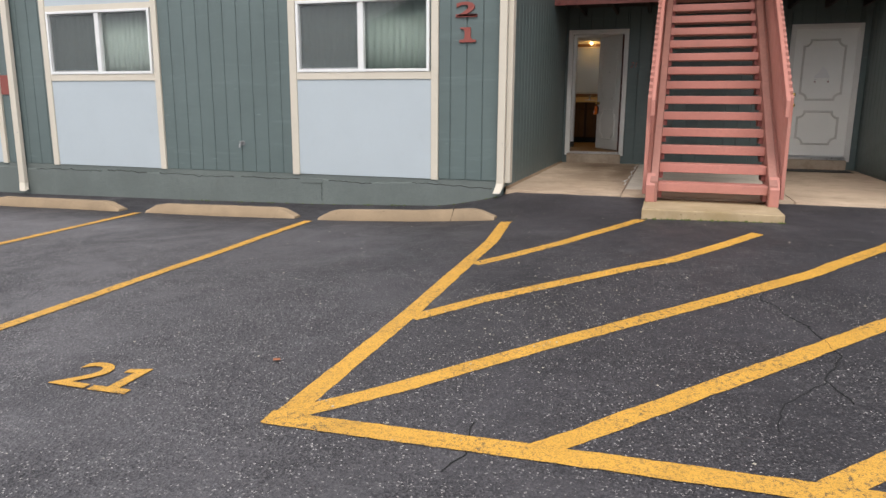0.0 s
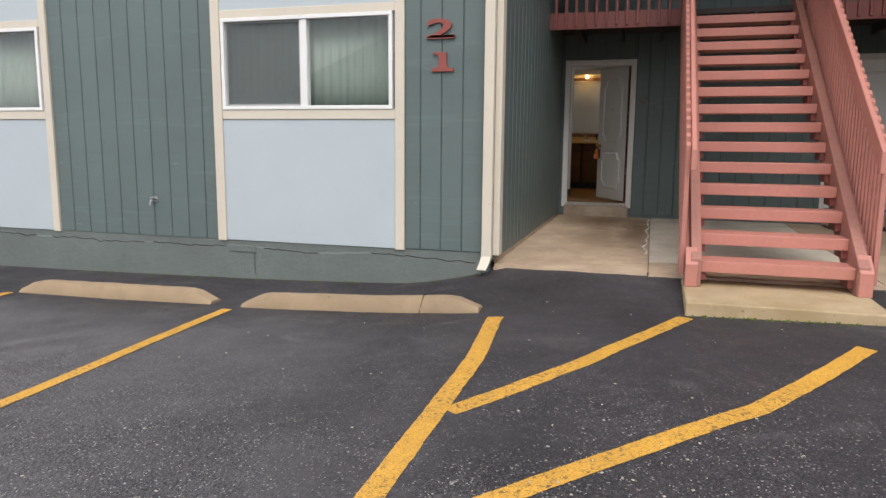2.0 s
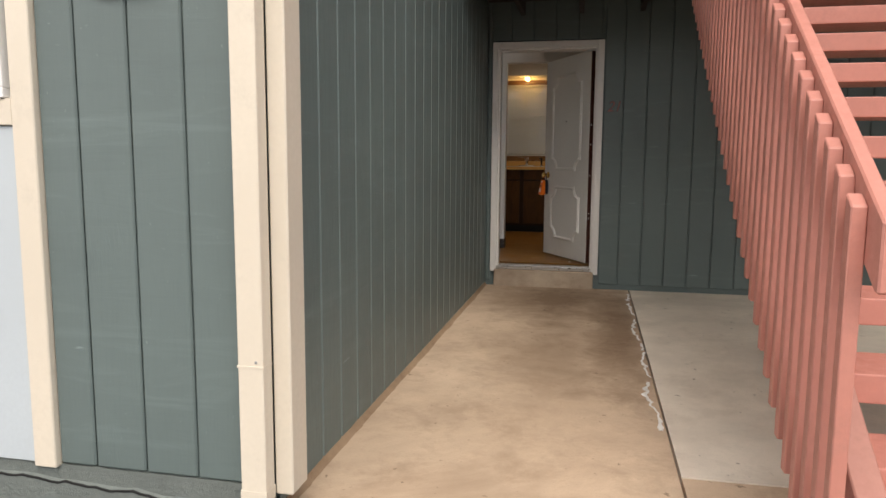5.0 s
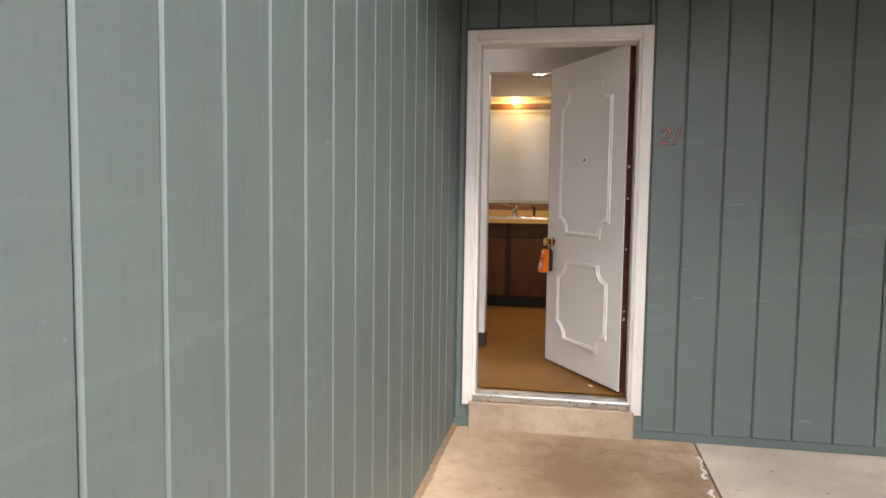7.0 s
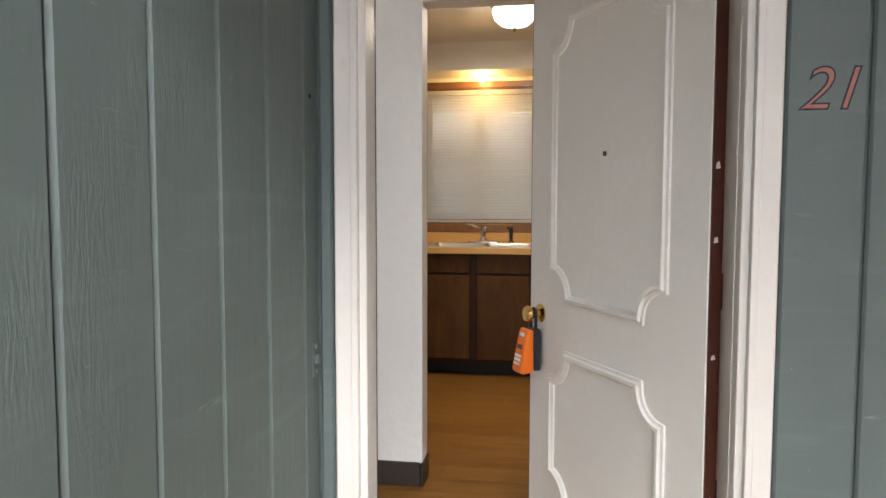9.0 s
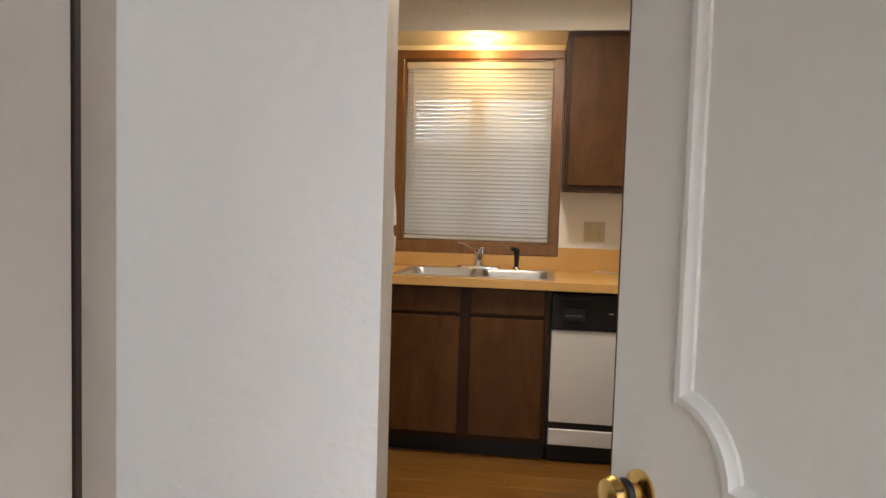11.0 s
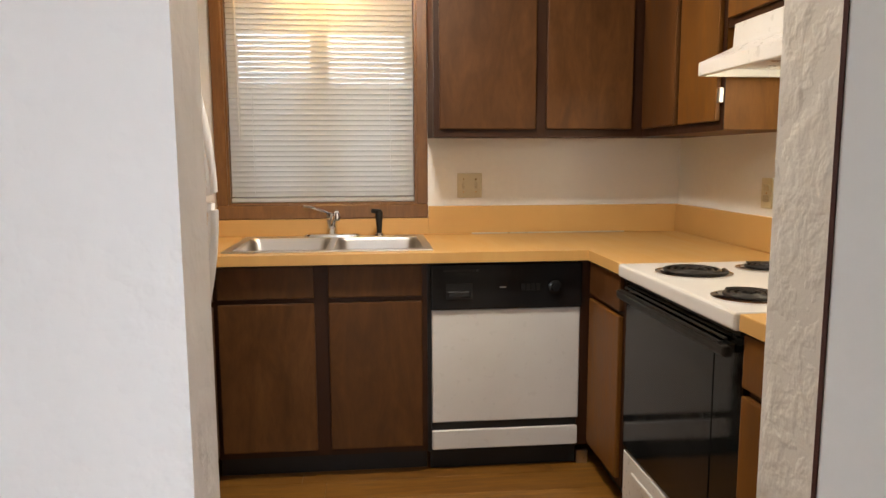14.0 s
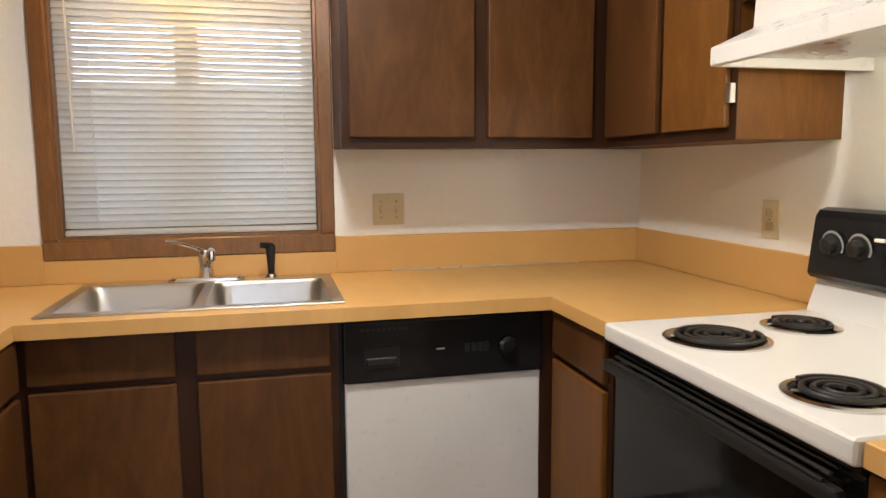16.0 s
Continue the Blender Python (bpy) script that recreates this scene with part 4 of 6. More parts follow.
# ---- doors ----
def scooped(u0, u1, z0, z1, r):
    """Panel outline with inward-scooped corners."""
    pts = []
    for cx, cz, a0 in ((u0, z0, 90), (u1, z0, 180), (u1, z1, 270), (u0, z1, 0)):
        pts += [(cx + r * math.cos(radians(a0 - 90 * k / 7)), cz + r * math.sin(radians(a0 - 90 * k / 7))) for k in range(8)]
    return pts


def moulding(path, y, face=-1):
    prof = [(-0.017, 0.0), (-0.017, 0.007), (-0.008, 0.009), (-0.004, 0.016), (0.006, 0.016), (0.011, 0.009), (0.017, 0.006), (0.017, 0.0)]
    bm = bmesh.new()
    rings = []
    k = len(path)
    for i, (u, z) in enumerate(path):
        p, q = path[i - 1], path[(i + 1) % k]
        d1 = Vector((u - p[0], z - p[1])).normalized()
        d2 = Vector((q[0] - u, q[1] - z)).normalized()
        n1, n2 = Vector((-d1.y, d1.x)), Vector((-d2.y, d2.x))
        nn = n1 + n2
        nn = n1 if nn.length < 0.2 else nn.normalized()
        sc = 1 / max(0.55, nn.dot(n1))
        rings.append([bm.verts.new((u + nn.x * o * sc, y + face * h, z + nn.y * o * sc)) for o, h in prof])
    for i in range(k):
        a, b = rings[i], rings[(i + 1) % k]
        for j in range(len(prof) - 1):
            bm.faces.new((a[j], b[j], b[j + 1], a[j + 1]))
    bmesh.ops.recalc_face_normals(bm, faces=bm.faces[:])
    return bm


def panelled_door(width, label, hinge_left, deadbolt, knob_z, name="entry_door", trim="door", stile=0.150):
    """A leaf hinged at the origin and reaching to -x, outer face at y = 0, foot at z = 0."""
    root = thing(name, (0, 0, 0), label, "door", "entry doors")
    h = 1.995
    part("leaf", box((-width, 0, 0), (0, 0.044, h), 0.002), "door", root)
    for z0, z1 in ((0.893, 1.818), (0.188, 0.705)):
        part("moulding", moulding(scooped(-width + stile, -0.160, z0, z1, 0.098), 0.0), trim, root, smooth=True)
    kx = -0.065 if hinge_left else -width + stile - 0.085
    for s in (-1, 1):
        y = 0 if s < 0 else 0.044
        part("knob", lathe([(0.033, 0), (0.033, 0.004), (0.014, 0.009), (0.012, 0.03), (0.022, 0.037), (0.029, 0.050), (0.025, 0.062), (0.012, 0.066)], 24, (kx, y, knob_z), "-Y" if s < 0 else "Y"), "brass", root, "polished brass door knob", smooth=True)
    part("latch", box(((-width - 0.0015) if not hinge_left else -0.0005, 0.012, knob_z - 0.03), ((-width + 0.001) if not hinge_left else 0.0015, 0.034, knob_z + 0.03)), "brass", root)
    if deadbolt:
        part("deadbolt", lathe([(0.032, 0), (0.032, 0.006), (0.02, 0.014), (0.012, 0.016)], 20, (kx, 0, knob_z + 0.17), "-Y"), "brass", root, smooth=True)
    part("peephole", lathe([(0.008, 0), (0.008, 0.004), (0.004, 0.005)], 12, (-(width - stile + 0.150) / 2, 0, 1.365), "-Y"), "bronze", root)
    return root


leaf_ob = panelled_door(0.902, "white panelled entry door standing half open into the flat", False, False, 0.825, stile=0.162)
part("hinge_edge", box((0.0, 0.004, 0.0), (0.004, 0.040, 1.99)), "brown", leaf_ob, "dark red-brown painted door edge")
for z in (0.22, 1.0, 1.78):
    part("hinge", join(cyl((0.006, 0.046, z - 0.045), (0.006, 0.046, z + 0.045), 0.007), box((0.004, 0.006, z - 0.045), (0.007, 0.046, z + 0.045))), "brown", leaf_ob)
for z, s in ((0.42, 0.012), (0.47, 0.007), (0.83, 0.008), (1.12, 0.009), (1.30, 0.011)):
    part("chip", prism([(0.012, z), (0.026, z + 0.2 * s), (0.022, z + 1.7 * s), (0.014, z + 1.4 * s)], "x", 0.0035, 0.0048), "caulk", leaf_ob, "white chip in the paint")
part("weatherstrip", box((-0.905, 0.001, 0.0), (-0.9022, 0.043, 1.99)), "brown", leaf_ob, "dark red-brown closing edge")
DOOR_POSE = pose(-0.657, 13.455, F + 0.018, 0, 0, -59.8) @ Matrix.Translation((0, -0.044, 0))
leaf_ob.matrix_basis = DOOR_POSE

far_door = panelled_door(0.90, "white panelled entry door, closed, with brass knob and deadbolt", False, True, 0.80, trim="shadetrim")
far_door.matrix_basis = pose(2.895, YD + 0.03, F + 0.018)


def door_frame(name, x0, x1, label):
    root = thing(name, ((x0 + x1) / 2, YD, F), label, "door frame", "door frames", "structure")
    w = 0.054
    y0 = YD - 0.018
    part("casing", box((x0 - w, y0, 0.59), (x0 + 0.004, YD + 0.013, DZ + w), 0.004), "vinyl2", root)
    part("casing", box((x1 - 0.004, y0, 0.59), (x1 + w, YD + 0.013, DZ + w), 0.004), "vinyl2", root)
    part("casing", box((x0 + 0.004, y0, DZ - 0.004), (x1 - 0.004, YD + 0.013, DZ + w), 0.004), "vinyl2", root)
    part("jamb", box((x0 + 0.001, YD + 0.001, F - 0.06), (x0 + 0.022, YD + 0.092, DZ - 0.001), 0.002), "vinyl2", root)
    part("reveal", box((x0 + 0.001, YD + 0.093, F - 0.06), (x0 + 0.004, YD + 0.157, DZ - 0.001)), "vinyl2", root)
    part("bead", box((x0 - 0.012, y0 - 0.006, 0.60), (x0 + 0.005, y0 - 0.0005, DZ + 0.010), 0.0025, 2), "vinyl2", root)
    part("bead", box((x1 - 0.005, y0 - 0.006, 0.60), (x1 + 0.012, y0 - 0.0005, DZ + 0.010), 0.0025, 2), "vinyl2", root)
    part("jamb", box((x1 - 0.022, YD + 0.001, F - 0.06), (x1 - 0.001, YD + 0.15, DZ - 0.001), 0.002), "vinyl2", root)
    part("jamb", box((x0 + 0.022, YD + 0.001, DZ - 0.022), (x1 - 0.022, YD + 0.15, DZ - 0.001), 0.002), "vinyl2", root)
    part("strip", box((x0 + 0.006, YD + 0.0925, F), (x0 + 0.0228, YD + 0.097, DZ - 0.022)), "baseboard", root, "dark brown weatherstrip")
    part("rebate", box((x1 - 0.0245, YD + 0.045, F), (x1 - 0.0221, YD + 0.149, DZ - 0.022)), "vinyl2", root)
    sill = box((x0 - 0.02, YD - 0.02, F - 0.045), (x1 + 0.02, YD + 0.16, F - 0.012), 0.006)
    s = part("threshold", sill, "alum", root, "ribbed aluminium threshold")
    for i in range(5):
        part("rib", box((x0, YD + 0.005 + i * 0.022, F - 0.012), (x1, YD + 0.013 + i * 0.022, F - 0.007)), "alum", s)
    part("sill_block", box((x0 - 0.015, YD - 0.035, 0.44), (x1 + 0.015, YD + 0.10, F - 0.046), 0.008), "sillblock", root, "cream concrete block under the threshold")
    return root


M["sillblock"] = concrete("dirty_sill_block", (0.46, 0.37, 0.28), 0.7, (0.17, 0.11, 0.075))
M["vinyl2"] = painted("white_door_casing", (0.72, 0.70, 0.67), 0.4, 0.05, 40, 0.1, 0.15)
door_frame("door_1", D1[0], D1[1], "white painted door frame with an aluminium threshold, at the open door")
door_frame("door_2", D2[0], D2[1], "white painted door frame with an aluminium threshold, at the closed door")


def lockbox():
    """Hangs from the outer knob of the open door."""
    root = thing("lockbox", (0, 0, 0), "bright orange key lockbox with grey keypad hanging from the knob", "lockbox")
    kx, kz = -0.825, 0.825
    # wedge-shaped case, deeper towards its foot
    body = prism([(-0.044, -0.056), (-0.062, -0.050), (-0.070, -0.062), (-0.098, -0.196), (-0.090, -0.210), (-0.044, -0.204)], "x", -0.033, 0.033, 0.005)
    part("case", move(body, Matrix.Translation((kx, 0, kz))), "orange", root)
    back = prism([(-0.031, -0.200), (0.031, -0.200), (0.033, -0.070), (0.026, -0.052), (-0.026, -0.052), (-0.033, -0.070)], "y", -0.0435, -0.014, 0.004)
    part("back_case", move(back, Matrix.Translation((kx, 0, kz))), "navy", root, "dark blue rubber back")
    arc = [(kx + 0.018 * math.cos(radians(a)), -0.030, kz - 0.004 + 0.022 * math.sin(radians(a))) for a in range(0, 181, 20)]
    part("shackle", tube([(kx + 0.018, -0.030, kz - 0.056)] + arc + [(kx - 0.018, -0.030, kz - 0.056)], 0.0062, 8), "navy", root, smooth=True)
    lean = Matrix.Translation((kx, -0.0715, kz - 0.062)) @ Matrix.Rotation(-math.atan2(0.028, 0.134), 4, "X")
    for i in range(3):
        for j in range(3):
            part("key", move(box((-0.021 + i * 0.015, -0.003, -0.118 + j * 0.014), (-0.010 + i * 0.015, 0.002, -0.109 + j * 0.014), 0.001), lean), "vinyl", root)
        part("slot", move(box((-0.019 + i * 0.013, -0.0015, -0.062), (-0.011 + i * 0.013, 0.002, -0.046)), lean), "darkred", root)
    part("label_plate", move(box((-0.012, -0.002, -0.016), (0.012, 0.002, -0.004)), lean), "vinyl", root)
    root.matrix_basis = DOOR_POSE
    return root


lockbox()

number21 = thing("painted_number", (-0.48, YD, 2.14), "hand-painted pink number 21 with a dark outline beside the door", "house number")
for text, x in (("2", -0.546), ("1", -0.484)):
    part("outline", lettering(text, 0.132, 0.0004, (x, YD - 0.0018, 2.100), UPRIGHT, 0.28, 0.0018), "navy", number21, "thin dark outline")
    part("digit", lettering(text, 0.132, 0.0004, (x, YD - 0.0028, 2.100), UPRIGHT, 0.28, -0.0022), "faded", number21, "faded pink digit")


def wall_latch():
    y, z = 13.262, 1.515
    root = thing("latch_plate", (XL, y, z), "small painted metal latch plate on the siding by the door", "plate")
    part("plate", box((XL - 0.001, y - 0.014, z - 0.042), (XL + 0.004, y + 0.014, z + 0.042), 0.0015), "siding", root)
    for q in (-0.03, 0.03):
        part("screw", cyl((XL + 0.003, y, z + q), (XL + 0.006, y, z + q), 0.004, None, 8), "grey", root)
    part("catch", box((XL + 0.003, y - 0.006, z - 0.012), (XL + 0.014, y + 0.006, z + 0.012), 0.002), "siding", root)


wall_latch()

mat = thing("doormat", (2.43, 12.9, SL), "dark slatted doormat before the closed door", "doormat")
for i in range(14):
    part("slat", box((1.96 + i * 0.068, 12.70, SL + 0.004), (1.96 + i * 0.068 + 0.045, 13.12, SL + 0.016), 0.003), "blackmat", mat)
for j in range(3):
    part("tie", box((1.94, 12.72 + 0.17 * j, SL + 0.003), (2.92, 12.75 + 0.17 * j, SL + 0.012)), "blackmat", mat)


def door_sign():
    root = thing("door_sign", (2.44, YD, F + 1.3), "small white cut-out sign with dangling red beads on the door", "sign")
    y = YD + 0.028
    z = F + 1.25
    part("plate", box((2.33, y - 0.008, z), (2.55, y, z + 0.035), 0.003), "vinyl", root)
    part("plate", prism([(2.34, z + 0.035), (2.54, z + 0.035), (2.50, z + 0.12), (2.44, z + 0.19), (2.40, z + 0.10)], "y", y - 0.007, y, 0.002), "vinyl", root)
    for x, h in ((2.345, 0.06), (2.535, 0.06)):
        part("bead", lathe([(0.002, -0.012), (0.011, -0.005), (0.011, 0.005), (0.002, 0.012)], 10, (x, y - 0.010, z - h), "Z"), "number", root)
        part("cord", cyl((x, y - 0.006, z - h), (x, y - 0.006, z), 0.0015, None, 5), "grey", root)


door_sign()


# ---- staircase ----
SY, SZ, RUN, RISE, N = 8.365, 0.637, 0.260, 0.1855, 14


def staircase():
    root = thing("staircase", (0.65, 8.4, 0.436), "open wooden outside stair painted salmon red, on a concrete step", "stairs")
    slope = RISE / RUN
    yt = SY + RUN * (N + 0.6)
    zt = SZ + RISE * (N + 0.6)
    for x0, x1 in ((0.034, 0.112), (1.198, 1.278)):
        o = [(SY - 0.06, 0.437), (SY - 0.06, SZ + 0.02), (SY + 0.02, SZ + 0.07), (yt, zt + 0.07), (yt, zt - 0.26), (SY + 0.26, 0.437)]
        part("stringer", prism(o, "x", x0, x1, 0.004), "stringer", root, "weathered brownish-red stringer")
    for x0, x1 in ((-0.008, 0.084), (1.205, 1.300)):
        part("post_foot", prism([(SY - 0.08, 0.436), (SY - 0.08, 0.615), (SY - 0.04, 0.655), (SY + 0.05, 0.735), (SY + 0.05, 0.436)], "x", x0, x1, 0.004), "redwood", root)
    for i in range(N):
        y, z = SY + RUN * i, SZ + RISE * i
        t = part("tread", box((0.114, y, z - 0.092), (1.196, y + 0.275, z), 0.006, 2), "redwood", root)
        for x0, x1 in ((0.1125, 0.155), (1.155, 1.1975)):
            part("cleat", box((x0, y + 0.03, z - 0.16), (x1, y + 0.25, z - 0.0925), 0.003), "darkred", t)
    return root


def railing(x_in, x_out, side):
    """side: +1 where the balusters stand on the +x side of the rail."""
    root = thing("stair_railing", (x_in, SY, 0.6), "salmon-red stair railing with close upright balusters", "railing", "stair railings")
    slope = RISE / RUN
    y0, y1 = SY - 0.015, SY + RUN * (N + 0.5)
    z0 = 1.503
    x0, x1 = sorted((x_in, x_in + side * 0.040))
    zs = lambda y: z0 + (y - y0) * slope
    part("handrail", prism([(y0, z0), (y1, zs(y1)), (y1, zs(y1) - 0.15), (y0 + 0.02, z0 - 0.165), (y0, z0 - 0.165)], "x", x0, x1, 0.005), "redwood", root)
    part("lower_rail", prism([(SY + 0.10, SZ + 0.02), (y1, SZ + 0.02 + (y1 - SY - 0.10) * slope), (y1, SZ - 0.10 + (y1 - SY - 0.10) * slope), (SY + 0.10, SZ - 0.10)], "x", x0, x1, 0.004), "redwood", root)
    b0, b1 = sorted((x_in + side * 0.041, x_in + side * 0.078))
    y = SY + 0.075
    while y < y1 - 0.06:
        top = zs(y) - 0.035
        bot = max(0.50, SZ - 0.275 + (y - SY) * slope)
        part("baluster", prism([(y, bot), (y + 0.042, bot), (y + 0.042, top + 0.030), (y, top)], "x", b0, b1, 0.003), "redwood", root)
        y += 0.098
    return root


staircase()
railing(0.030, 0.02, -1)
railing(1.284, 1.29, 1)


def landing():
    root = thing("landing", (0.7, 12.2, 2.97), "upper wooden landing with dark red fascia and railing", "landing")
    part("deck", box((XL, 11.93, 3.10), (XR, YD - 0.001, 3.16)), "deckshade", root)
    part("fascia", box((XL, 11.88, 2.965), (0.055, 11.925, 3.17), 0.004), "darkred", root)
    part("fascia", box((1.255, 11.88, 2.965), (XR, 11.925, 3.17), 0.004), "darkred", root)
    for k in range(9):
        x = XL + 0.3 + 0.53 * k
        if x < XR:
            part("joist", box((x, 11.93, 2.975), (x + 0.04, YD - 0.002, 3.099)), "deckshade", root)
    for a, b in ((XL, 0.02), (1.29, XR)):
        part("rail", box((a, 11.885, 4.08), (b, 11.925, 4.17), 0.004), "darkred", root)
        x = a + 0.06
        while x < b - 0.05:
            part("baluster", box((x, 11.845, 3.0), (x + 0.036, 11.879, 4.12), 0.003), "darkred", root)
            x += 0.125
    return root


landing()


# ---- inside: shell ----
def wallbox(name, pieces, label, material="wall"):
    return shell(name, pieces, material, label)


LX = -6.3
OX = -0.895     # right end of the kitchen opening
wallbox("wall_kitchen_front", [((LX, 14.58, F - 0.05), (-1.622, 14.70, CEIL)), ((-1.622, 14.58, 2.73), (OX, 14.70, CEIL)), ((OX, 14.58, F - 0.05), (KR + 0.12, 14.70, CEIL))], "white textured plaster wall with an opening to the kitchen")
wallbox("wall_kitchen_left", [((KL - 0.12, 14.70, F - 0.05), (KL, K, CEIL))], "white kitchen wall behind the fridge", "kitchenwall")
wallbox("wall_kitchen_right", [((KR, 14.70, F - 0.05), (KR + 0.12, K, CEIL))], "white kitchen wall beside the range", "kitchenwall")
WX0, WX1, WZ0, WZ1 = -2.086, -1.208, 1.718, 2.782
wallbox("wall_kitchen_back", [((KL - 0.12, K, F - 0.05), (WX0, K + 0.15, CEIL)), ((WX0, K, F - 0.05), (WX1, K + 0.15, WZ0)), ((WX0, K, WZ1), (WX1, K + 0.15, CEIL)), ((WX1, K, F - 0.05), (KR + 0.12, K + 0.15, CEIL))], "white kitchen wall with a window over the sink", "kitchenwall")
wallbox("wall_hall_right", [((-0.36, YD + 0.14, F - 0.05), (-0.26, 14.58, CEIL))], "white wall beside the entry door")
wallbox("wall_living_left", [((LX - 0.12, YF + 0.16, F - 0.05), (LX, 14.58, CEIL))], "white living room wall")
wallbox("wall_living_lining", [((XL - 0.176, YF + 0.16, F), (XL - 0.162, YD + 0.14, CEIL)), ((LX, YF + 0.162, F), (OPEN[0][0], YF + 0.176, CEIL)), ((OPEN[0][1], YF + 0.162, F), (XL - 0.18, YF + 0.176, CEIL)), ((OPEN[0][0], YF + 0.162, F), (OPEN[0][1], YF + 0.176, Z0)), ((OPEN[0][0], YF + 0.162, Z1), (OPEN[0][1], YF + 0.176, CEIL)),
        ((XL - 0.17, YD + 0.142, F), (D1[0] - 0.001, YD + 0.155, CEIL)), ((D1[1] + 0.001, YD + 0.142, F), (-0.361, YD + 0.155, CEIL)), ((D1[0], YD + 0.142, DZ + 0.001), (D1[1], YD + 0.155, CEIL))], "white plaster lining of the living room")
cb = bmesh.new()
box((LX - 0.1, YF + 0.16, CEIL), (XL - 0.16, YD + 0.14, CEIL + 0.1), 0, 1, cb)
box((LX - 0.1, YD + 0.14, CEIL), (KR + 0.12, K + 0.15, CEIL + 0.1), 0, 1, cb)
solo("ceiling", cb, "ceil", "off-white lightly textured ceiling", "ceiling", kind="structure")
solo("soffit", box((KL, K - 0.33, 2.86), (KR, K, CEIL)), "ceil", "off-white boxed soffit above the sink and cupboards", "soffit", kind="structure")
sf = box((KR - 0.33, 14.70, 2.86), (KR, K - 0.331, CEIL))
solo("soffit_side", sf, "ceil", "off-white boxed soffit above the side cupboards", "soffit", kind="structure")

floor = solo("floor", join(box((LX, YF + 0.16, F - 0.12), (XL - 0.161, YD + 0.14, F - 0.002)), box((LX, YD + 0.14, F - 0.12), (KR, K, F - 0.012))), "floor", "warm oak plank floor", "floor", kind="structure")
random.seed(21)
pw = 0.152
row = 0
y = YD + 0.16
while y < K - 0.55:
    x = -3.4 + random.uniform(-1.0, 0)
    while x < KR:
        ln = random.uniform(0.9, 1.35)
        a, b = max(x, -3.4), min(x + ln, KR - 0.002)
        if b - a > 0.05:
            hi_y = min(y + pw, K - 0.5)
            part("floor_plank", box((a + 0.0004, y + 0.0004, F - 0.010), (b - 0.0004, hi_y - 0.0004, F), 0.0008), "floor", floor)
        x += ln
    y += pw
    row += 1
for lo, hi in (((LX, 14.566, F), (-1.63, 14.58, F + 0.105)), ((-1.628, 14.566, F), (-1.614, 14.70, F + 0.105)), ((OX - 0.014, 14.566, F), (OX, 14.70, F + 0.105)), ((OX, 14.566, F), (-0.37, 14.58, F + 0.105))):
    solo("baseboard", box(lo, hi, 0.003), "baseboard", "dark brown vinyl baseboard along the plaster wall", "baseboard", "baseboards", "structure")


# Unseen wall and slab, added to shape the daylight behind the blinds.
wallbox("wall_yard", [((-9, 20.0, -0.2), (7, 20.15, 2.54))], "unseen white wall added behind the kitchen to cut low sky and bounce daylight", "wall")
wallbox("upper_walkway", [((-9, K + 0.16, 2.985), (7, 20.1, 3.16))], "unseen slab, taken as an upper walkway, blocking the high sky at the blinds", "slab2")


# ---- kitchen window ----
def kitchen_window():
    root = thing("window_4", ((WX0 + WX1) / 2, K, WZ0), "oak-framed kitchen window behind closed white blinds", "window", "", "structure")
    w = 0.052
    y0, y1 = K - 0.020, K - 0.001
    xa, xb, za, zb = WX0 - 0.048, WX1 + 0.048, WZ0 - 0.062, WZ1 + 0.046
    part("window_frame", box((xa, y0, za), (xb, y1, WZ0 + 0.004), 0.004), "oak", root)
    part("window_frame", box((xa, y0, WZ1 - 0.004), (xb, y1, zb), 0.004), "oak", root)
    part("window_frame", box((xa, y0, WZ0 + 0.004), (WX0 + 0.004, y1, WZ1 - 0.004), 0.004), "oak", root)
    part("window_frame", box((WX1 - 0.004, y0, WZ0 + 0.004), (xb, y1, WZ1 - 0.004), 0.004), "oak", root)
    for lo, hi in (((WX0 + 0.0005, K, WZ0), (WX0 + 0.012, K + 0.15, WZ1)), ((WX1 - 0.012, K, WZ0), (WX1 - 0.0005, K + 0.15, WZ1)), ((WX0 + 0.012, K, WZ0 + 0.0005), (WX1 - 0.012, K + 0.15, WZ0 + 0.014)), ((WX0 + 0.012, K, WZ1 - 0.014), (WX1 - 0.012, K + 0.15, WZ1 - 0.0005))):
        part("reveal", box(lo, hi), "oak", root)
    yb = K + 0.10
    for lo, hi in (((WX0 + 0.012, yb, WZ0 + 0.014), (WX0 + 0.05, yb + 0.04, WZ1 - 0.014)), ((WX1 - 0.05, yb, WZ0 + 0.014), (WX1 - 0.012, yb + 0.04, WZ1 - 0.014)), ((-1.70, yb, WZ0 + 0.014), (-1.62, yb + 0.04, WZ1 - 0.014)), ((WX0 + 0.05, yb, WZ0 + 0.014), (WX1 - 0.05, yb + 0.04, WZ0 + 0.06)), ((WX0 + 0.05, yb, WZ1 - 0.06), (WX1 - 0.05, yb + 0.04, WZ1 - 0.014))):
        part("sash", box(lo, hi, 0.003), "grey", root)
    for a, b in ((WX0 + 0.05, -1.70), (-1.62, WX1 - 0.05)):
        p = part("pane", box((a, yb + 0.018, WZ0 + 0.06), (b, yb + 0.022, WZ1 - 0.06)), "glassy", root)
        p.visible_shadow = False
    return root


kitchen_window()


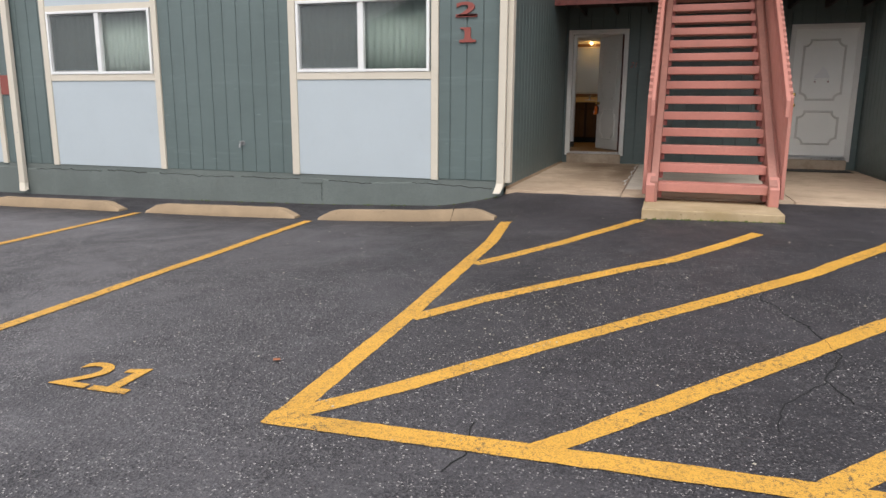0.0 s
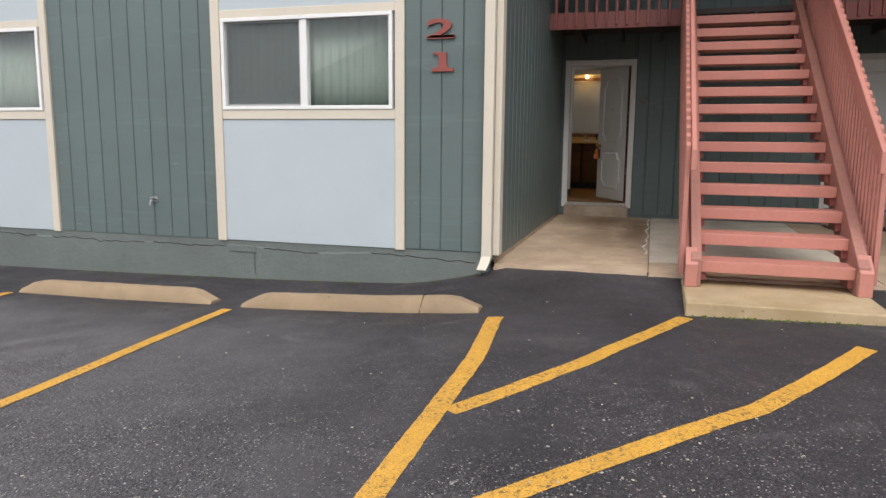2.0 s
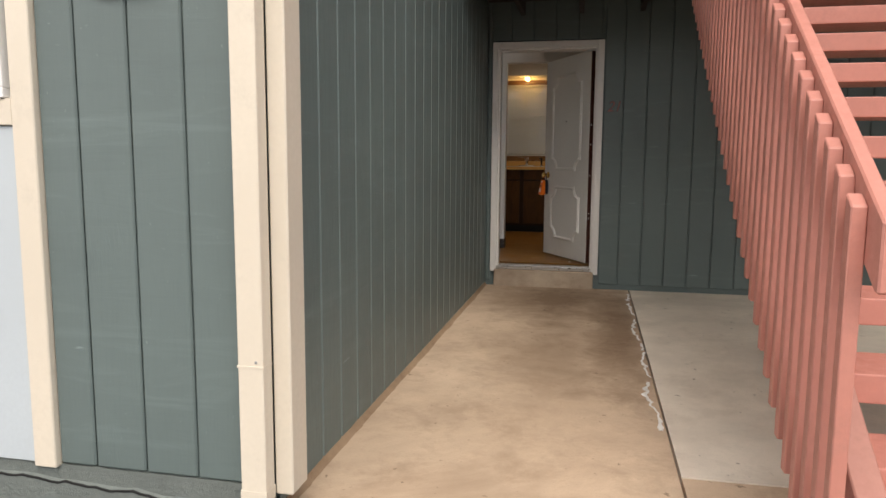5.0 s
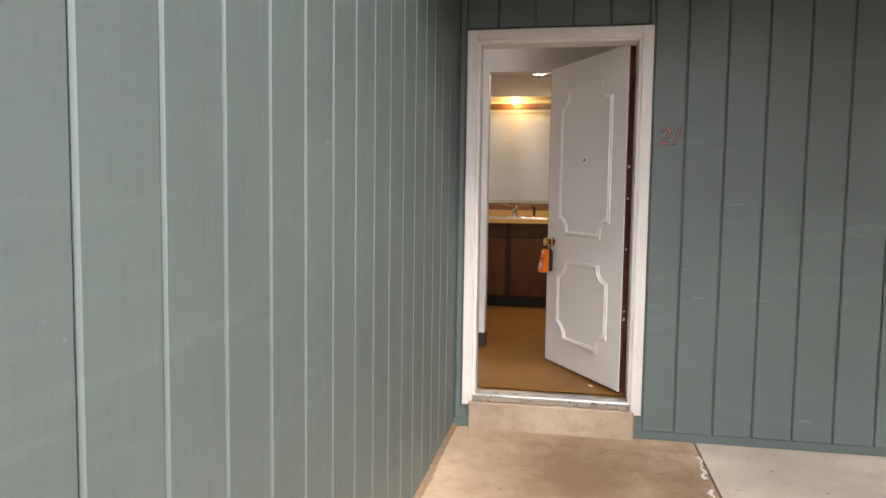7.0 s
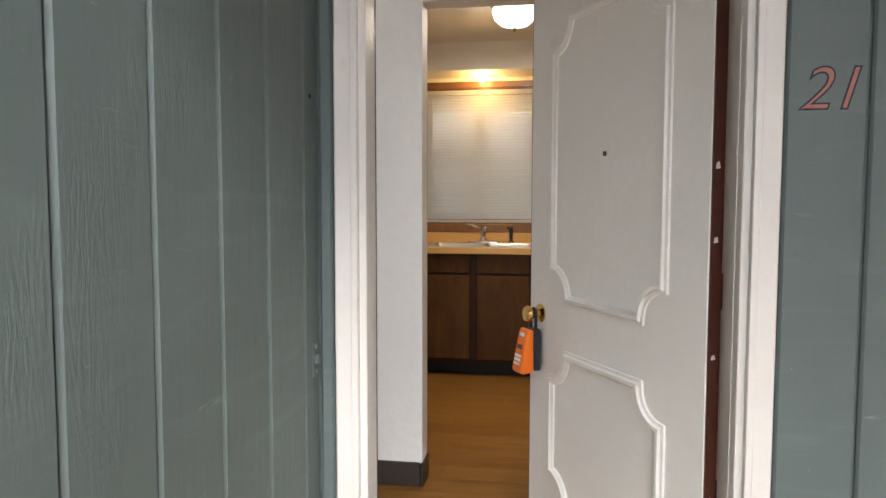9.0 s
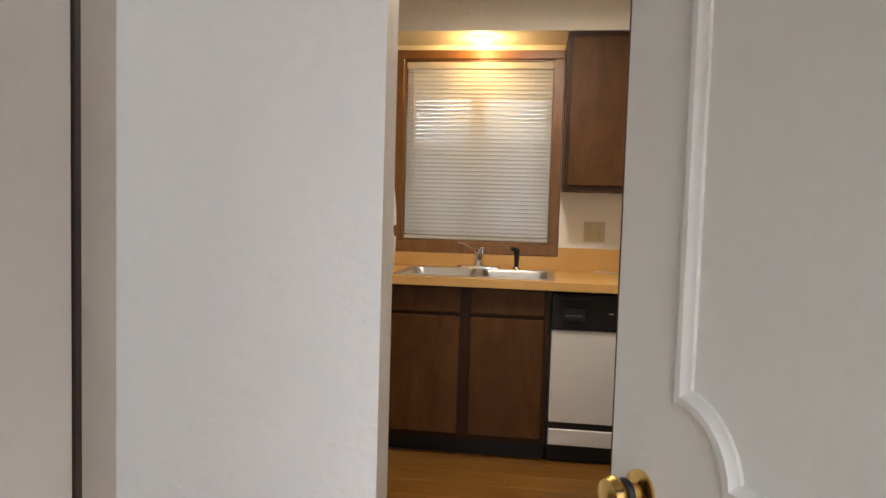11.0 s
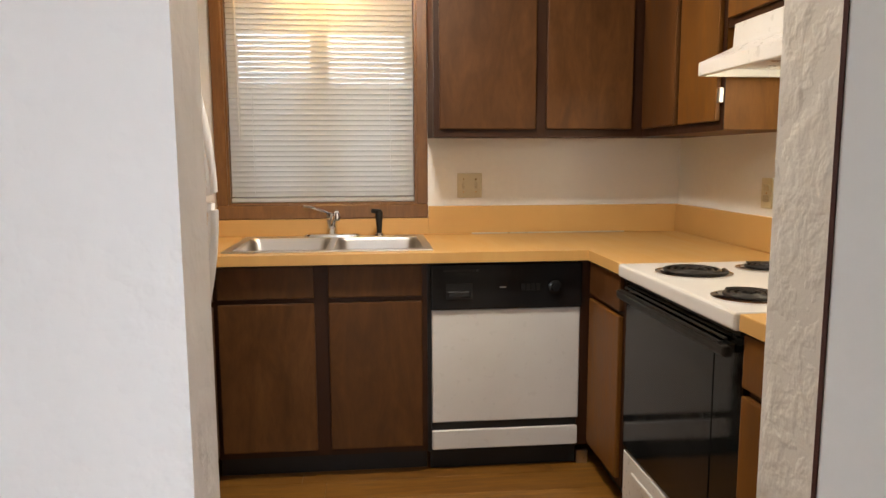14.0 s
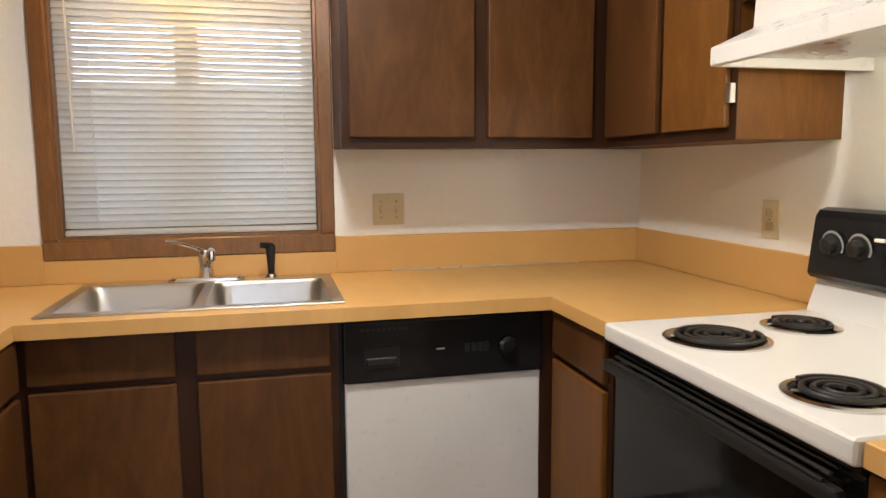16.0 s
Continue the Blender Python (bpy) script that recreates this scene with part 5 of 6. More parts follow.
def blinds():
    root = thing("blinds", ((WX0 + WX1) / 2, K, WZ1), "white horizontal slat blinds, closed, warmed by the lamp", "blinds")
    x0, x1 = WX0 + 0.014, WX1 - 0.014
    y = K + 0.030
    part("headrail", box((x0, y - 0.022, WZ1 - 0.052), (x1, y + 0.022, WZ1 - 0.016), 0.002), "blind", root)
    part("bottom_rail", box((x0, y - 0.013, WZ0 + 0.016), (x1, y + 0.013, WZ0 + 0.036), 0.004), "blind", root)
    bm = bmesh.new()
    rows = []
    for k in range(5):
        u = (k - 2) / 2
        rows.append([bm.verts.new((x, 0.01325 * u, 0.0024 * (1 - u * u))) for x in (x0 + 0.002, x1 - 0.002)])
    for a, b in zip(rows, rows[1:]):
        bm.faces.new((a[0], a[1], b[1], b[0]))
    bmesh.ops.solidify(bm, geom=bm.faces[:], thickness=0.0006)
    bm.transform(Matrix.Rotation(radians(66.0), 4, "X"))
    me = bpy.data.meshes.new("slat")
    bm.to_mesh(me)
    bm.free()
    me.materials.append(M["blind"])
    z = WZ1 - 0.062
    while z > WZ0 + 0.044:
        ob = new("slat", me)
        ob.location = (0, y, z)
        adopt(ob, root)
        z -= 0.0237
    for x in (x0 + 0.11, x1 - 0.11):
        part("cord", cyl((x, y - 0.014, WZ0 + 0.05), (x, y - 0.014, WZ1 - 0.05), 0.0012, None, 5), "blind", root)
    part("wand", cyl((x0 + 0.05, y - 0.024, 2.02), (x0 + 0.045, y - 0.026, WZ1 - 0.05), 0.004, None, 8), "blind", root)


blinds()


# ---- kitchen cabinets ----
YC = K - 0.61       # front of the base cabinets on the back wall
XC = -0.548         # front of the base cabinets on the right wall
XLC = -2.045        # front of the base cabinets on the left wall
KB = F + 0.095


def slab_door(name, root, axis, a0, a1, z0, z1, face, out, material="cab"):
    if axis == "x":
        lo, hi = (a0, min(face, face + out * 0.019), z0), (a1, max(face, face + out * 0.019), z1)
    else:
        lo, hi = (min(face, face + out * 0.019), a0, z0), (max(face, face + out * 0.019), a1, z1)
    return part(name, box(lo, hi, 0.005, 2), material, root)


def sink_cabinet():
    root = thing("base_cabinet", (-1.62, YC, F), "dark stained sink cabinet with two doors below false drawers", "cabinet", "base cabinets")
    x0, x1 = XLC, -1.212
    part("body", box((x0, YC, KB), (x1, K - 0.002, CT - 0.22)), "cabframe", root)
    part("front_rail", box((x0, YC, CT - 0.22), (x1, YC + 0.02, CT - 0.04)), "cabframe", root)
    part("back_rail", box((x0, K - 0.02, CT - 0.22), (x1, K - 0.002, CT - 0.04)), "cabframe", root)
    part("side_panel", box((x0, YC + 0.02, CT - 0.22), (x0 + 0.016, K - 0.02, CT - 0.04)), "cabframe", root)
    for a, b in ((-2.018, -1.652), (-1.598, -1.233)):
        slab_door("drawer_front", root, "x", a, b, 1.399, 1.525, YC, -1)
        slab_door("door", root, "x", a, b, 0.783, 1.379, YC, -1)
    part("toe_kick", box((x0, YC + 0.06, F), (x1, YC + 0.08, KB)), "blackmat", root)


def corner_cabinet():
    root = thing("base_cabinet", (XC, 16.3, F), "narrow dark cabinet between dishwasher and range", "cabinet", "base cabinets")
    part("body", box((XC, 16.14, KB), (KR - 0.002, YC + 0.02, CT - 0.04)), "cabframe", root)
    slab_door("drawer_front", root, "y", 16.16, 16.50, 1.399, 1.525, XC, -1)
    slab_door("door", root, "y", 16.16, 16.50, 0.783, 1.379, XC, -1, "cablit")
    part("toe_kick", box((XC + 0.06, 16.14, F), (XC + 0.08, YC, KB)), "blackmat", root)
    part("filler", box((-0.600, YC, KB), (XC + 0.001, YC + 0.018, CT - 0.04)), "cabframe", root)


def left_cabinet():
    root = thing("base_cabinet", (XLC, 16.0, F), "dark stained cabinet between fridge and sink", "cabinet", "base cabinets")
    part("body", box((KL + 0.002, 15.54, KB), (XLC, YC + 0.02, CT - 0.04)), "cabframe", root)
    for a, b in ((15.56, 16.02), (16.05, 16.50)):
        slab_door("drawer_front", root, "y", a, b, 1.399, 1.525, XLC, 1)
        slab_door("door", root, "y", a, b, 0.783, 1.379, XLC, 1)
    part("toe_kick", box((XLC - 0.08, 15.54, F), (XLC - 0.06, YC, KB)), "blackmat", root)


def end_cabinet():
    root = thing("base_cabinet", (XC, 15.0, F), "dark stained cabinet beside the range, before the opening", "cabinet", "base cabinets")
    part("body", box((XC, 14.702, KB), (KR - 0.002, 15.330, CT - 0.04)), "cabframe", root)
    slab_door("drawer_front", root, "y", 14.72, 15.335, 1.399, 1.525, XC, -1, "cablit")
    slab_door("door", root, "y", 14.72, 15.335, 0.783, 1.379, XC, -1, "cablit")
    part("toe_kick", box((XC + 0.06, 14.702, F), (XC + 0.08, 15.330, KB)), "blackmat", root)


sink_cabinet()
corner_cabinet()
left_cabinet()
end_cabinet()

SX0, SX1, SY0, SY1 = -2.000, -1.186, 16.535, 17.085


def worktop():
    root = thing("worktop", (-1.3, 16.6, CT), "wood-look laminate worktop with a raised backsplash", "worktop")
    yf, xf, xl = K - 0.678, XC - 0.034, XLC + 0.022
    th = 0.04
    # pieces round the sink cut-out
    for lo, hi in (((xl, yf, CT - th), (SX0 + 0.02, K, CT)), ((SX0 + 0.02, yf, CT - th), (SX1 - 0.02, SY0 + 0.02, CT)), ((SX0 + 0.02, SY1 - 0.02, CT - th), (SX1 - 0.02, K, CT)), ((SX1 - 0.02, yf, CT - th), (xf, K, CT))):
        part("top", box(lo, hi), "counterside", root)
    part("top", box((xf, 16.118, CT - th), (KR, K, CT - 0.0005), 0.0), "counterside", root)
    part("top", box((KL, 15.53, CT - th), (xl, K, CT - 0.0005)), "counterside", root)
    part("top", box((xf, 14.702, CT - th), (KR, 15.332, CT), 0.002), "counterside", root)
    bs = CT + 0.134
    part("backsplash", box((KL + 0.02, K - 0.019, CT), (WX0 - 0.05, K - 0.0005, bs), 0.002), "counter", root)
    part("backsplash", box((WX0 - 0.05, K - 0.019, CT), (WX1 + 0.05, K - 0.0005, WZ0 - 0.063), 0.002), "counter", root)
    part("backsplash", box((WX1 + 0.05, K - 0.019, CT), (KR - 0.019, K - 0.0005, bs), 0.002), "counter", root)
    part("backsplash", box((KR - 0.019, 16.118, CT), (KR - 0.0005, K - 0.0005, bs), 0.002), "counterside", root)
    part("backsplash", box((KR - 0.019, 14.702, CT), (KR - 0.0005, 15.332, bs), 0.002), "counterside", root)
    part("backsplash", box((KL + 0.0005, 15.53, CT), (KL + 0.019, K - 0.02, bs), 0.002), "counterside", root)
    part("edge_strip", box((-0.95, K - 0.026, CT), (-0.20, K - 0.0195, CT + 0.006)), "alum", root)


worktop()


def rounded(x0, x1, y0, y1, r, k=5):
    out = []
    for cx, cy, a in ((x1 - r, y1 - r, 0), (x0 + r, y1 - r, 90), (x0 + r, y0 + r, 180), (x1 - r, y0 + r, 270)):
        out += [(cx + r * math.cos(radians(a + 90 * i / k)), cy + r * math.sin(radians(a + 90 * i / k))) for i in range(k + 1)]
    return out


def loft(rings, bm, cap_last=True):
    vs = [[bm.verts.new(p) for p in ring] for ring in rings]
    for a, b in zip(vs, vs[1:]):
        for i in range(len(a)):
            j = (i + 1) % len(a)
            bm.faces.new((a[i], a[j], b[j], b[i]))
    if cap_last:
        bm.faces.new(vs[-1])
    return bm


def sink():
    root = thing("sink", (-1.61, 16.84, CT), "double-bowl stainless steel sink set in the worktop", "sink")
    rim = bmesh.new()
    mid = -1.592
    zt = CT + 0.006
    for lo, hi in (((SX0, SY0, CT + 0.0005), (SX1, SY0 + 0.040, zt)), ((SX0, SY1 - 0.085, CT + 0.0005), (SX1, SY1, zt)), ((SX0, SY0 + 0.040, CT + 0.0005), (SX0 + 0.038, SY1 - 0.085, zt)), ((SX1 - 0.038, SY0 + 0.040, CT + 0.0005), (SX1, SY1 - 0.085, zt)), ((mid - 0.016, SY0 + 0.040, CT + 0.0005), (mid + 0.016, SY1 - 0.085, zt))):
        box(lo, hi, 0.002, 1, rim)
    part("rim", rim, "steel", root)
    for a, b in ((SX0 + 0.036, mid - 0.014), (mid + 0.014, SX1 - 0.036)):
        bm = bmesh.new()
        y0, y1 = SY0 + 0.038, SY1 - 0.083
        rings = []
        for g, z, r in ((0, zt - 0.001, 0.03), (0.006, CT - 0.01, 0.045), (0.012, CT - 0.105, 0.05), (0.022, CT - 0.135, 0.055), (0.045, CT - 0.152, 0.06), (0.075, CT - 0.157, 0.06)):
            rings.append([(x, y, z) for x, y in rounded(a + g, b - g, y0 + g, y1 - g, r)])
        loft(rings, bm)
        bowl = part("bowl", bm, "steel", root, smooth=True)
        part("drain", lathe([(0.042, 0), (0.042, 0.003), (0.03, 0.001)], 20, ((a + b) / 2, (y0 + y1) / 2, CT - 0.156), "Z"), "chrome", bowl)


def faucet():
    x, y, z = -1.606, 17.035, CT + 0.006
    root = thing("faucet", (x, y, z), "chrome single-lever kitchen faucet at the back of the sink", "faucet")
    bm = bmesh.new()
    loft([[(x + (px - x) * s, y + (py - y) * s, z + h) for px, py in rounded(x - 0.125, x + 0.125, y - 0.028, y + 0.028, 0.027)] for s, h in ((1, 0), (1, 0.008), (0.93, 0.014))], bm)
    part("base_plate", bm, "chrome", root, smooth=True)
    part("body", lathe([(0.026, 0.012), (0.024, 0.03), (0.022, 0.06), (0.027, 0.075), (0.027, 0.098), (0.02, 0.108)], 20, (x, y, z), "Z"), "chrome", root, smooth=True)
    part("spout", tube([(x, y, z + 0.045), (x + 0.012, y - 0.04, z + 0.075), (x + 0.022, y - 0.10, z + 0.105), (x + 0.030, y - 0.155, z + 0.118), (x + 0.033, y - 0.178, z + 0.112), (x + 0.033, y - 0.186, z + 0.092)], 0.0125, 12), "chrome", root, smooth=True)
    part("lever", tube([(x, y, z + 0.10), (x - 0.03, y - 0.02, z + 0.115), (x - 0.09, y - 0.05, z + 0.14), (x - 0.12, y - 0.06, z + 0.143)], 0.0055, 8), "chrome", root, smooth=True)


def sprayer():
    x, y, z = -1.392, 17.035, CT + 0.006
    root = thing("side_sprayer", (x, y, z), "black side sprayer standing in its collar by the sink", "sprayer")
    part("collar", lathe([(0.024, 0), (0.024, 0.006), (0.016, 0.016)], 16, (x, y, z), "Z"), "chrome", root, smooth=True)
    part("handle", lathe([(0.011, 0.014), (0.013, 0.05), (0.016, 0.085), (0.017, 0.11), (0.010, 0.12)], 14, (x, y, z), "Z"), "blackmat", root, smooth=True)
    part("nozzle", cyl((x + 0.002, y, z + 0.112), (x - 0.030, y - 0.02, z + 0.118), 0.012, 0.010, 12), "blackmat", root, smooth=True)


sink()
faucet()
sprayer()


def dishwasher():
    x0, x1 = -1.198, -0.587
    y = YC - 0.004
    root = thing("dishwasher", ((x0 + x1) / 2, y, F), "white built-in dishwasher with a black control panel", "dishwasher")
    part("tub", box((x0 - 0.012, y + 0.025, F + 0.08), (x1 + 0.004, K - 0.05, CT - 0.045)), "blackmat", root)
    part("control_panel", box((x0, y - 0.012, 1.338), (x1, y + 0.024, 1.522), 0.008, 2), "black", root, "glossy black control panel")
    part("door_panel", box((x0 + 0.004, y, 0.872), (x1 - 0.004, y + 0.024, 1.337), 0.004), "bisque", root, "off-white door panel")
    part("lower_panel", box((x0 + 0.004, y + 0.002, 0.756), (x1 - 0.004, y + 0.024, 0.838), 0.004), "bisque", root)
    part("gap_strip", box((x0 + 0.002, y + 0.008, 0.839), (x1 - 0.002, y + 0.024, 0.871)), "blackmat", root)
    part("kick_plate", box((x0, y + 0.05, F), (x1, y + 0.07, 0.755)), "blackmat", root)
    part("latch", box((x0 + 0.065, y - 0.024, 1.392), (x0 + 0.155, y - 0.0125, 1.415), 0.004), "blackmat", root)
    part("latch_slot", box((x0 + 0.06, y - 0.0145, 1.382), (x0 + 0.165, y - 0.0121, 1.445)), "blackmat", root)
    part("badge", box((x0 + 0.275, y - 0.0135, 1.425), (x0 + 0.30, y - 0.0121, 1.430)), "grey", root)
    part("dial", lathe([(0.030, 0), (0.028, 0.012), (0.018, 0.016), (0.016, 0.024)], 20, (x1 - 0.115, y - 0.012, 1.425), "-Y"), "black", root, smooth=True)
    for i in range(4):
        part("button", box((x1 - 0.25 + 0.02 * i, y - 0.0150, 1.412), (x1 - 0.234 + 0.02 * i, y - 0.0121, 1.44), 0.001), "blackmat", root)
    for i in range(9):
        part("vent_slot", box((x0 + 0.05 + i * 0.016, y - 0.0135, 1.492), (x0 + 0.061 + i * 0.016, y - 0.0121, 1.500)), "blackmat", root)
    part("foot_plate", box((x1 + 0.002, y + 0.03, F), (x1 + 0.05, y + 0.045, F + 0.055)), "alum", root)


dishwasher()


def cooker():
    """Free-standing range: front faces -x."""
    y0, y1 = 15.335, 16.113
    xf = XC + 0.013
    KG = 0.111
    root = thing("range", (-0.3, 15.75, F), "white electric range with black oven door and four coil burners", "range")
    part("body", box((xf + 0.03, y0 + 0.004, F + 0.02), (KR - 0.004, y1 - 0.004, CT - 0.055)), "bisque", root)
    part("cooktop", box((xf - 0.057, y0, CT - 0.044), (KG - 0.10, y1, CT + 0.002), 0.012, 3), "white", root, "white enamel cooktop")
    od = part("oven_door", box((xf - 0.024, y0 + 0.006, F + 0.27), (xf + 0.028, y1 - 0.006, CT - 0.062), 0.006, 2), "blackglass", root, "black glass oven door")
    part("window", box((xf - 0.0262, y0 + 0.15, F + 0.36), (xf - 0.0242, y1 - 0.012, CT - 0.125)), "ovenglass", od)
    part("handle", box((xf - 0.070, y0 + 0.02, CT - 0.112), (xf - 0.046, y1 - 0.02, CT - 0.084), 0.008, 2), "blackmat", od)
    for y in (y0 + 0.05, y1 - 0.09):
        part("handle_mount", box((xf - 0.05, y, CT - 0.11), (xf - 0.023, y + 0.04, CT - 0.086), 0.003), "blackmat", od)
    part("vent_rail", box((xf - 0.034, y0 + 0.01, CT - 0.058), (xf + 0.02, y1 - 0.01, CT - 0.041)), "blackmat", root)
    for k in range(3):
        part("vent_slat", box((xf - 0.066 + 0.014 * k, y0 + 0.05, CT - 0.083 + 0.008 * k), (xf - 0.057 + 0.014 * k, y1 - 0.05, CT - 0.078 + 0.008 * k), 0.001), "blackmat", root)
    dr = part("drawer", box((xf - 0.022, y0 + 0.006, F + 0.055), (xf + 0.028, y1 - 0.006, F + 0.258), 0.008, 2), "bisque", root, "off-white storage drawer")
    part("pull", box((xf - 0.030, y0 + 0.10, F + 0.185), (xf - 0.0215, y1 - 0.10, F + 0.215), 0.004), "bisque", dr)
    part("plinth", box((xf + 0.03, y0 + 0.02, F), (xf + 0.05, y1 - 0.02, F + 0.05)), "blackmat", root)
    prof = [(KG - 0.115, CT - 0.03), (KG - 0.115, CT + 0.005), (KG - 0.085, CT + 0.09), (KR - 0.003, CT + 0.09), (KR - 0.003, CT - 0.03)]
    part("backguard_foot", prism(prof, "y", y0, y1, 0.006), "white", root)
    prof = [(KG - 0.125, CT + 0.092), (KG - 0.105, CT + 0.262), (KG - 0.085, CT + 0.275), (KR - 0.003, CT + 0.275), (KR - 0.003, CT + 0.092)]
    bg = part("backguard", prism(prof, "y", y0 - 0.002, y1 + 0.002, 0.012), "black", root, "glossy black control backguard")
    tilt = Matrix.Rotation(radians(-7), 4, "Y")
    for y in (y1 - 0.085, y1 - 0.17, y0 + 0.085, y0 + 0.17):
        k = lathe([(0.030, 0), (0.030, 0.002), (0.022, 0.004), (0.020, 0.022), (0.015, 0.026)], 22, (0, 0, 0), "-X")
        k.transform(Matrix.Translation((KG - 0.119, y, CT + 0.185)) @ tilt)
        kn = part("knob", k, "blackmat", bg, smooth=True)
        r = bmesh.new()
        ring = lathe([(0.036, 0.0), (0.036, 0.0012), (0.034, 0.0012)], 26, (0, 0, 0), "-X")
        ring.transform(Matrix.Translation((KG - 0.1175, y, CT + 0.185)) @ tilt)
        part("dial_ring", ring, "grey", bg)
    part("indicator", box((KG - 0.123, y1 - 0.245, CT + 0.205), (KG - 0.112, y1 - 0.215, CT + 0.213)), "vinyl", bg)
    part("clock", box((KG - 0.123, y0 + 0.28, CT + 0.15), (KG - 0.110, y1 - 0.28, CT + 0.23), 0.003), "blackglass", bg)
    for cx, cy, r in ((-0.430, 15.888, 0.098), (-0.168, 15.938, 0.072), (-0.466, 15.498, 0.076), (-0.160, 15.530, 0.094)):
        b = thing_burner(cx, cy, r, root)
    return root


def thing_burner(cx, cy, r, root):
    z = CT + 0.002
    pan = part("drip_pan", lathe([(r + 0.018, 0.0), (r + 0.018, 0.004), (r + 0.006, 0.006), (r - 0.01, -0.006), (0.02, -0.008)], 36, (cx, cy, z), "Z"), "chrome", root, "chrome drip pan", smooth=True)
    pts = []
    turns = 4 if r > 0.085 else 3.3
    k = int(turns * 28)
    for i in range(k + 1):
        a = 2 * math.pi * turns * i / k
        q = 0.016 + (r - 0.016) * i / k
        pts.append((cx + q * math.cos(a), cy + q * math.sin(a), z + 0.010))
    part("coil", tube(pts, 0.0056, 7), "coil", pan, "black heating coil", smooth=True)
    br = bmesh.new()
    for a in (30, 150, 270):
        d = Vector((math.cos(radians(a)), math.sin(radians(a)), 0))
        tube([Vector((cx, cy, z + 0.003)), Vector((cx, cy, z + 0.003)) + d * r], 0.003, 5, br)
    part("bracket", br, "steel", pan)
    return pan


M["coil"] = plain("burner_coil", (0.022, 0.020, 0.019), 0.35, 0.3)
cooker()


# ---- upper cupboards, hood ----
UB = 2.028
UT = 2.858


def uppers_back():
    yf = K - 0.32
    root = thing("wall_cabinet", (-0.65, yf, UB), "dark stained wall cabinet with two flat doors", "cabinet", "wall cabinets")
    part("body", box((-1.157, yf, UB), (KR - 0.001, K - 0.001, UT)), "cabframe", root)
    part("bottom_lip", box((-1.157, yf, UB - 0.003), (-0.240, yf + 0.02, UB)), "cabframe", root)
    for a, b in ((-1.134, -0.719), (-0.672, -0.295)):
        slab_door("door", root, "x", a, b, UB + 0.030, UT - 0.03, yf, -1)


def uppers_side():
    xf = -0.238
    root = thing("wall_cabinet", (xf, 16.4, UB), "brown corner wall cabinet, one flat door dark, one toned as lamplit", "cabinet", "wall cabinets")
    part("body", box((xf, 16.112, UB), (KR - 0.001, K - 0.3205, UT)), "cablit", root)
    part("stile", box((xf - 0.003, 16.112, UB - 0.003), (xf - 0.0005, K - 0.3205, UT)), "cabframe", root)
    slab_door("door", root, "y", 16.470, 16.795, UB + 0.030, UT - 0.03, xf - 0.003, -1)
    d = slab_door("door", root, "y", 16.134, 16.432, UB + 0.030, UT - 0.03, xf - 0.003, -1, "cablit")
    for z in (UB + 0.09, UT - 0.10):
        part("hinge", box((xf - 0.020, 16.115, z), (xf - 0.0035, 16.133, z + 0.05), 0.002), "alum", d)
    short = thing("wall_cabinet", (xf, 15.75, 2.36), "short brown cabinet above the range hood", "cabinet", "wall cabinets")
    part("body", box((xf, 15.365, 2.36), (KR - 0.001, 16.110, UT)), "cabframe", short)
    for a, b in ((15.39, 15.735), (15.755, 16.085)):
        slab_door("door", short, "y", a, b, 2.385, UT - 0.03, xf, -1, "cablit")
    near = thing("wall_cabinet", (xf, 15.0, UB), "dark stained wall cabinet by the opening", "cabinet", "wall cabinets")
    part("body", box((xf, 14.702, UB), (KR - 0.001, 15.363, UT)), "cablit", near)
    slab_door("door", near, "y", 14.72, 15.345, UB + 0.030, UT - 0.03, xf, -1)


def upper_left():
    xf = -2.345
    root = thing("wall_cabinet", (xf, 16.0, UB), "dark stained wall cabinet on the side wall", "cabinet", "wall cabinets")
    part("body", box((KL + 0.001, 15.54, UB), (xf, K - 0.005, UT)), "cabframe", root)
    for a, b in ((15.56, 16.10), (16.13, 16.66)):
        slab_door("door", root, "y", a, b, UB + 0.030, UT - 0.03, xf, 1)


uppers_back()
uppers_side()
upper_left()


def hood():
    y0, y1 = 15.366, 16.035
    root = thing("range_hood", (-0.15, 15.75, 2.19), "off-white range hood with a sloped front and lit underside", "range hood")
    o = [(-0.374, 2.192), (-0.374, 2.234), (-0.262, 2.284), (-0.258, 2.358), (KR - 0.002, 2.358), (KR - 0.002, 2.225), (-0.355, 2.225), (-0.355, 2.192)]
    part("canopy", prism(o, "y", y0, y1, 0.003), "bisque", root)
    for a, b in ((y0, y0 + 0.014), (y1 - 0.014, y1)):
        part("side_lip", box((-0.355, a, 2.192), (KR - 0.002, b, 2.2248)), "bisque", root)
    part("filter", box((-0.30, y0 + 0.20, 2.214), (-0.02, y1 - 0.02, 2.2245)), "alum", root)
    part("lamp_lens", box((-0.22, y0 + 0.04, 2.205), (-0.10, y0 + 0.17, 2.2245), 0.004), "lens", root, "glowing lamp lens")


M["lens"] = glow("hood_lens", (1.0, 0.88, 0.62), 1.2)
hood()


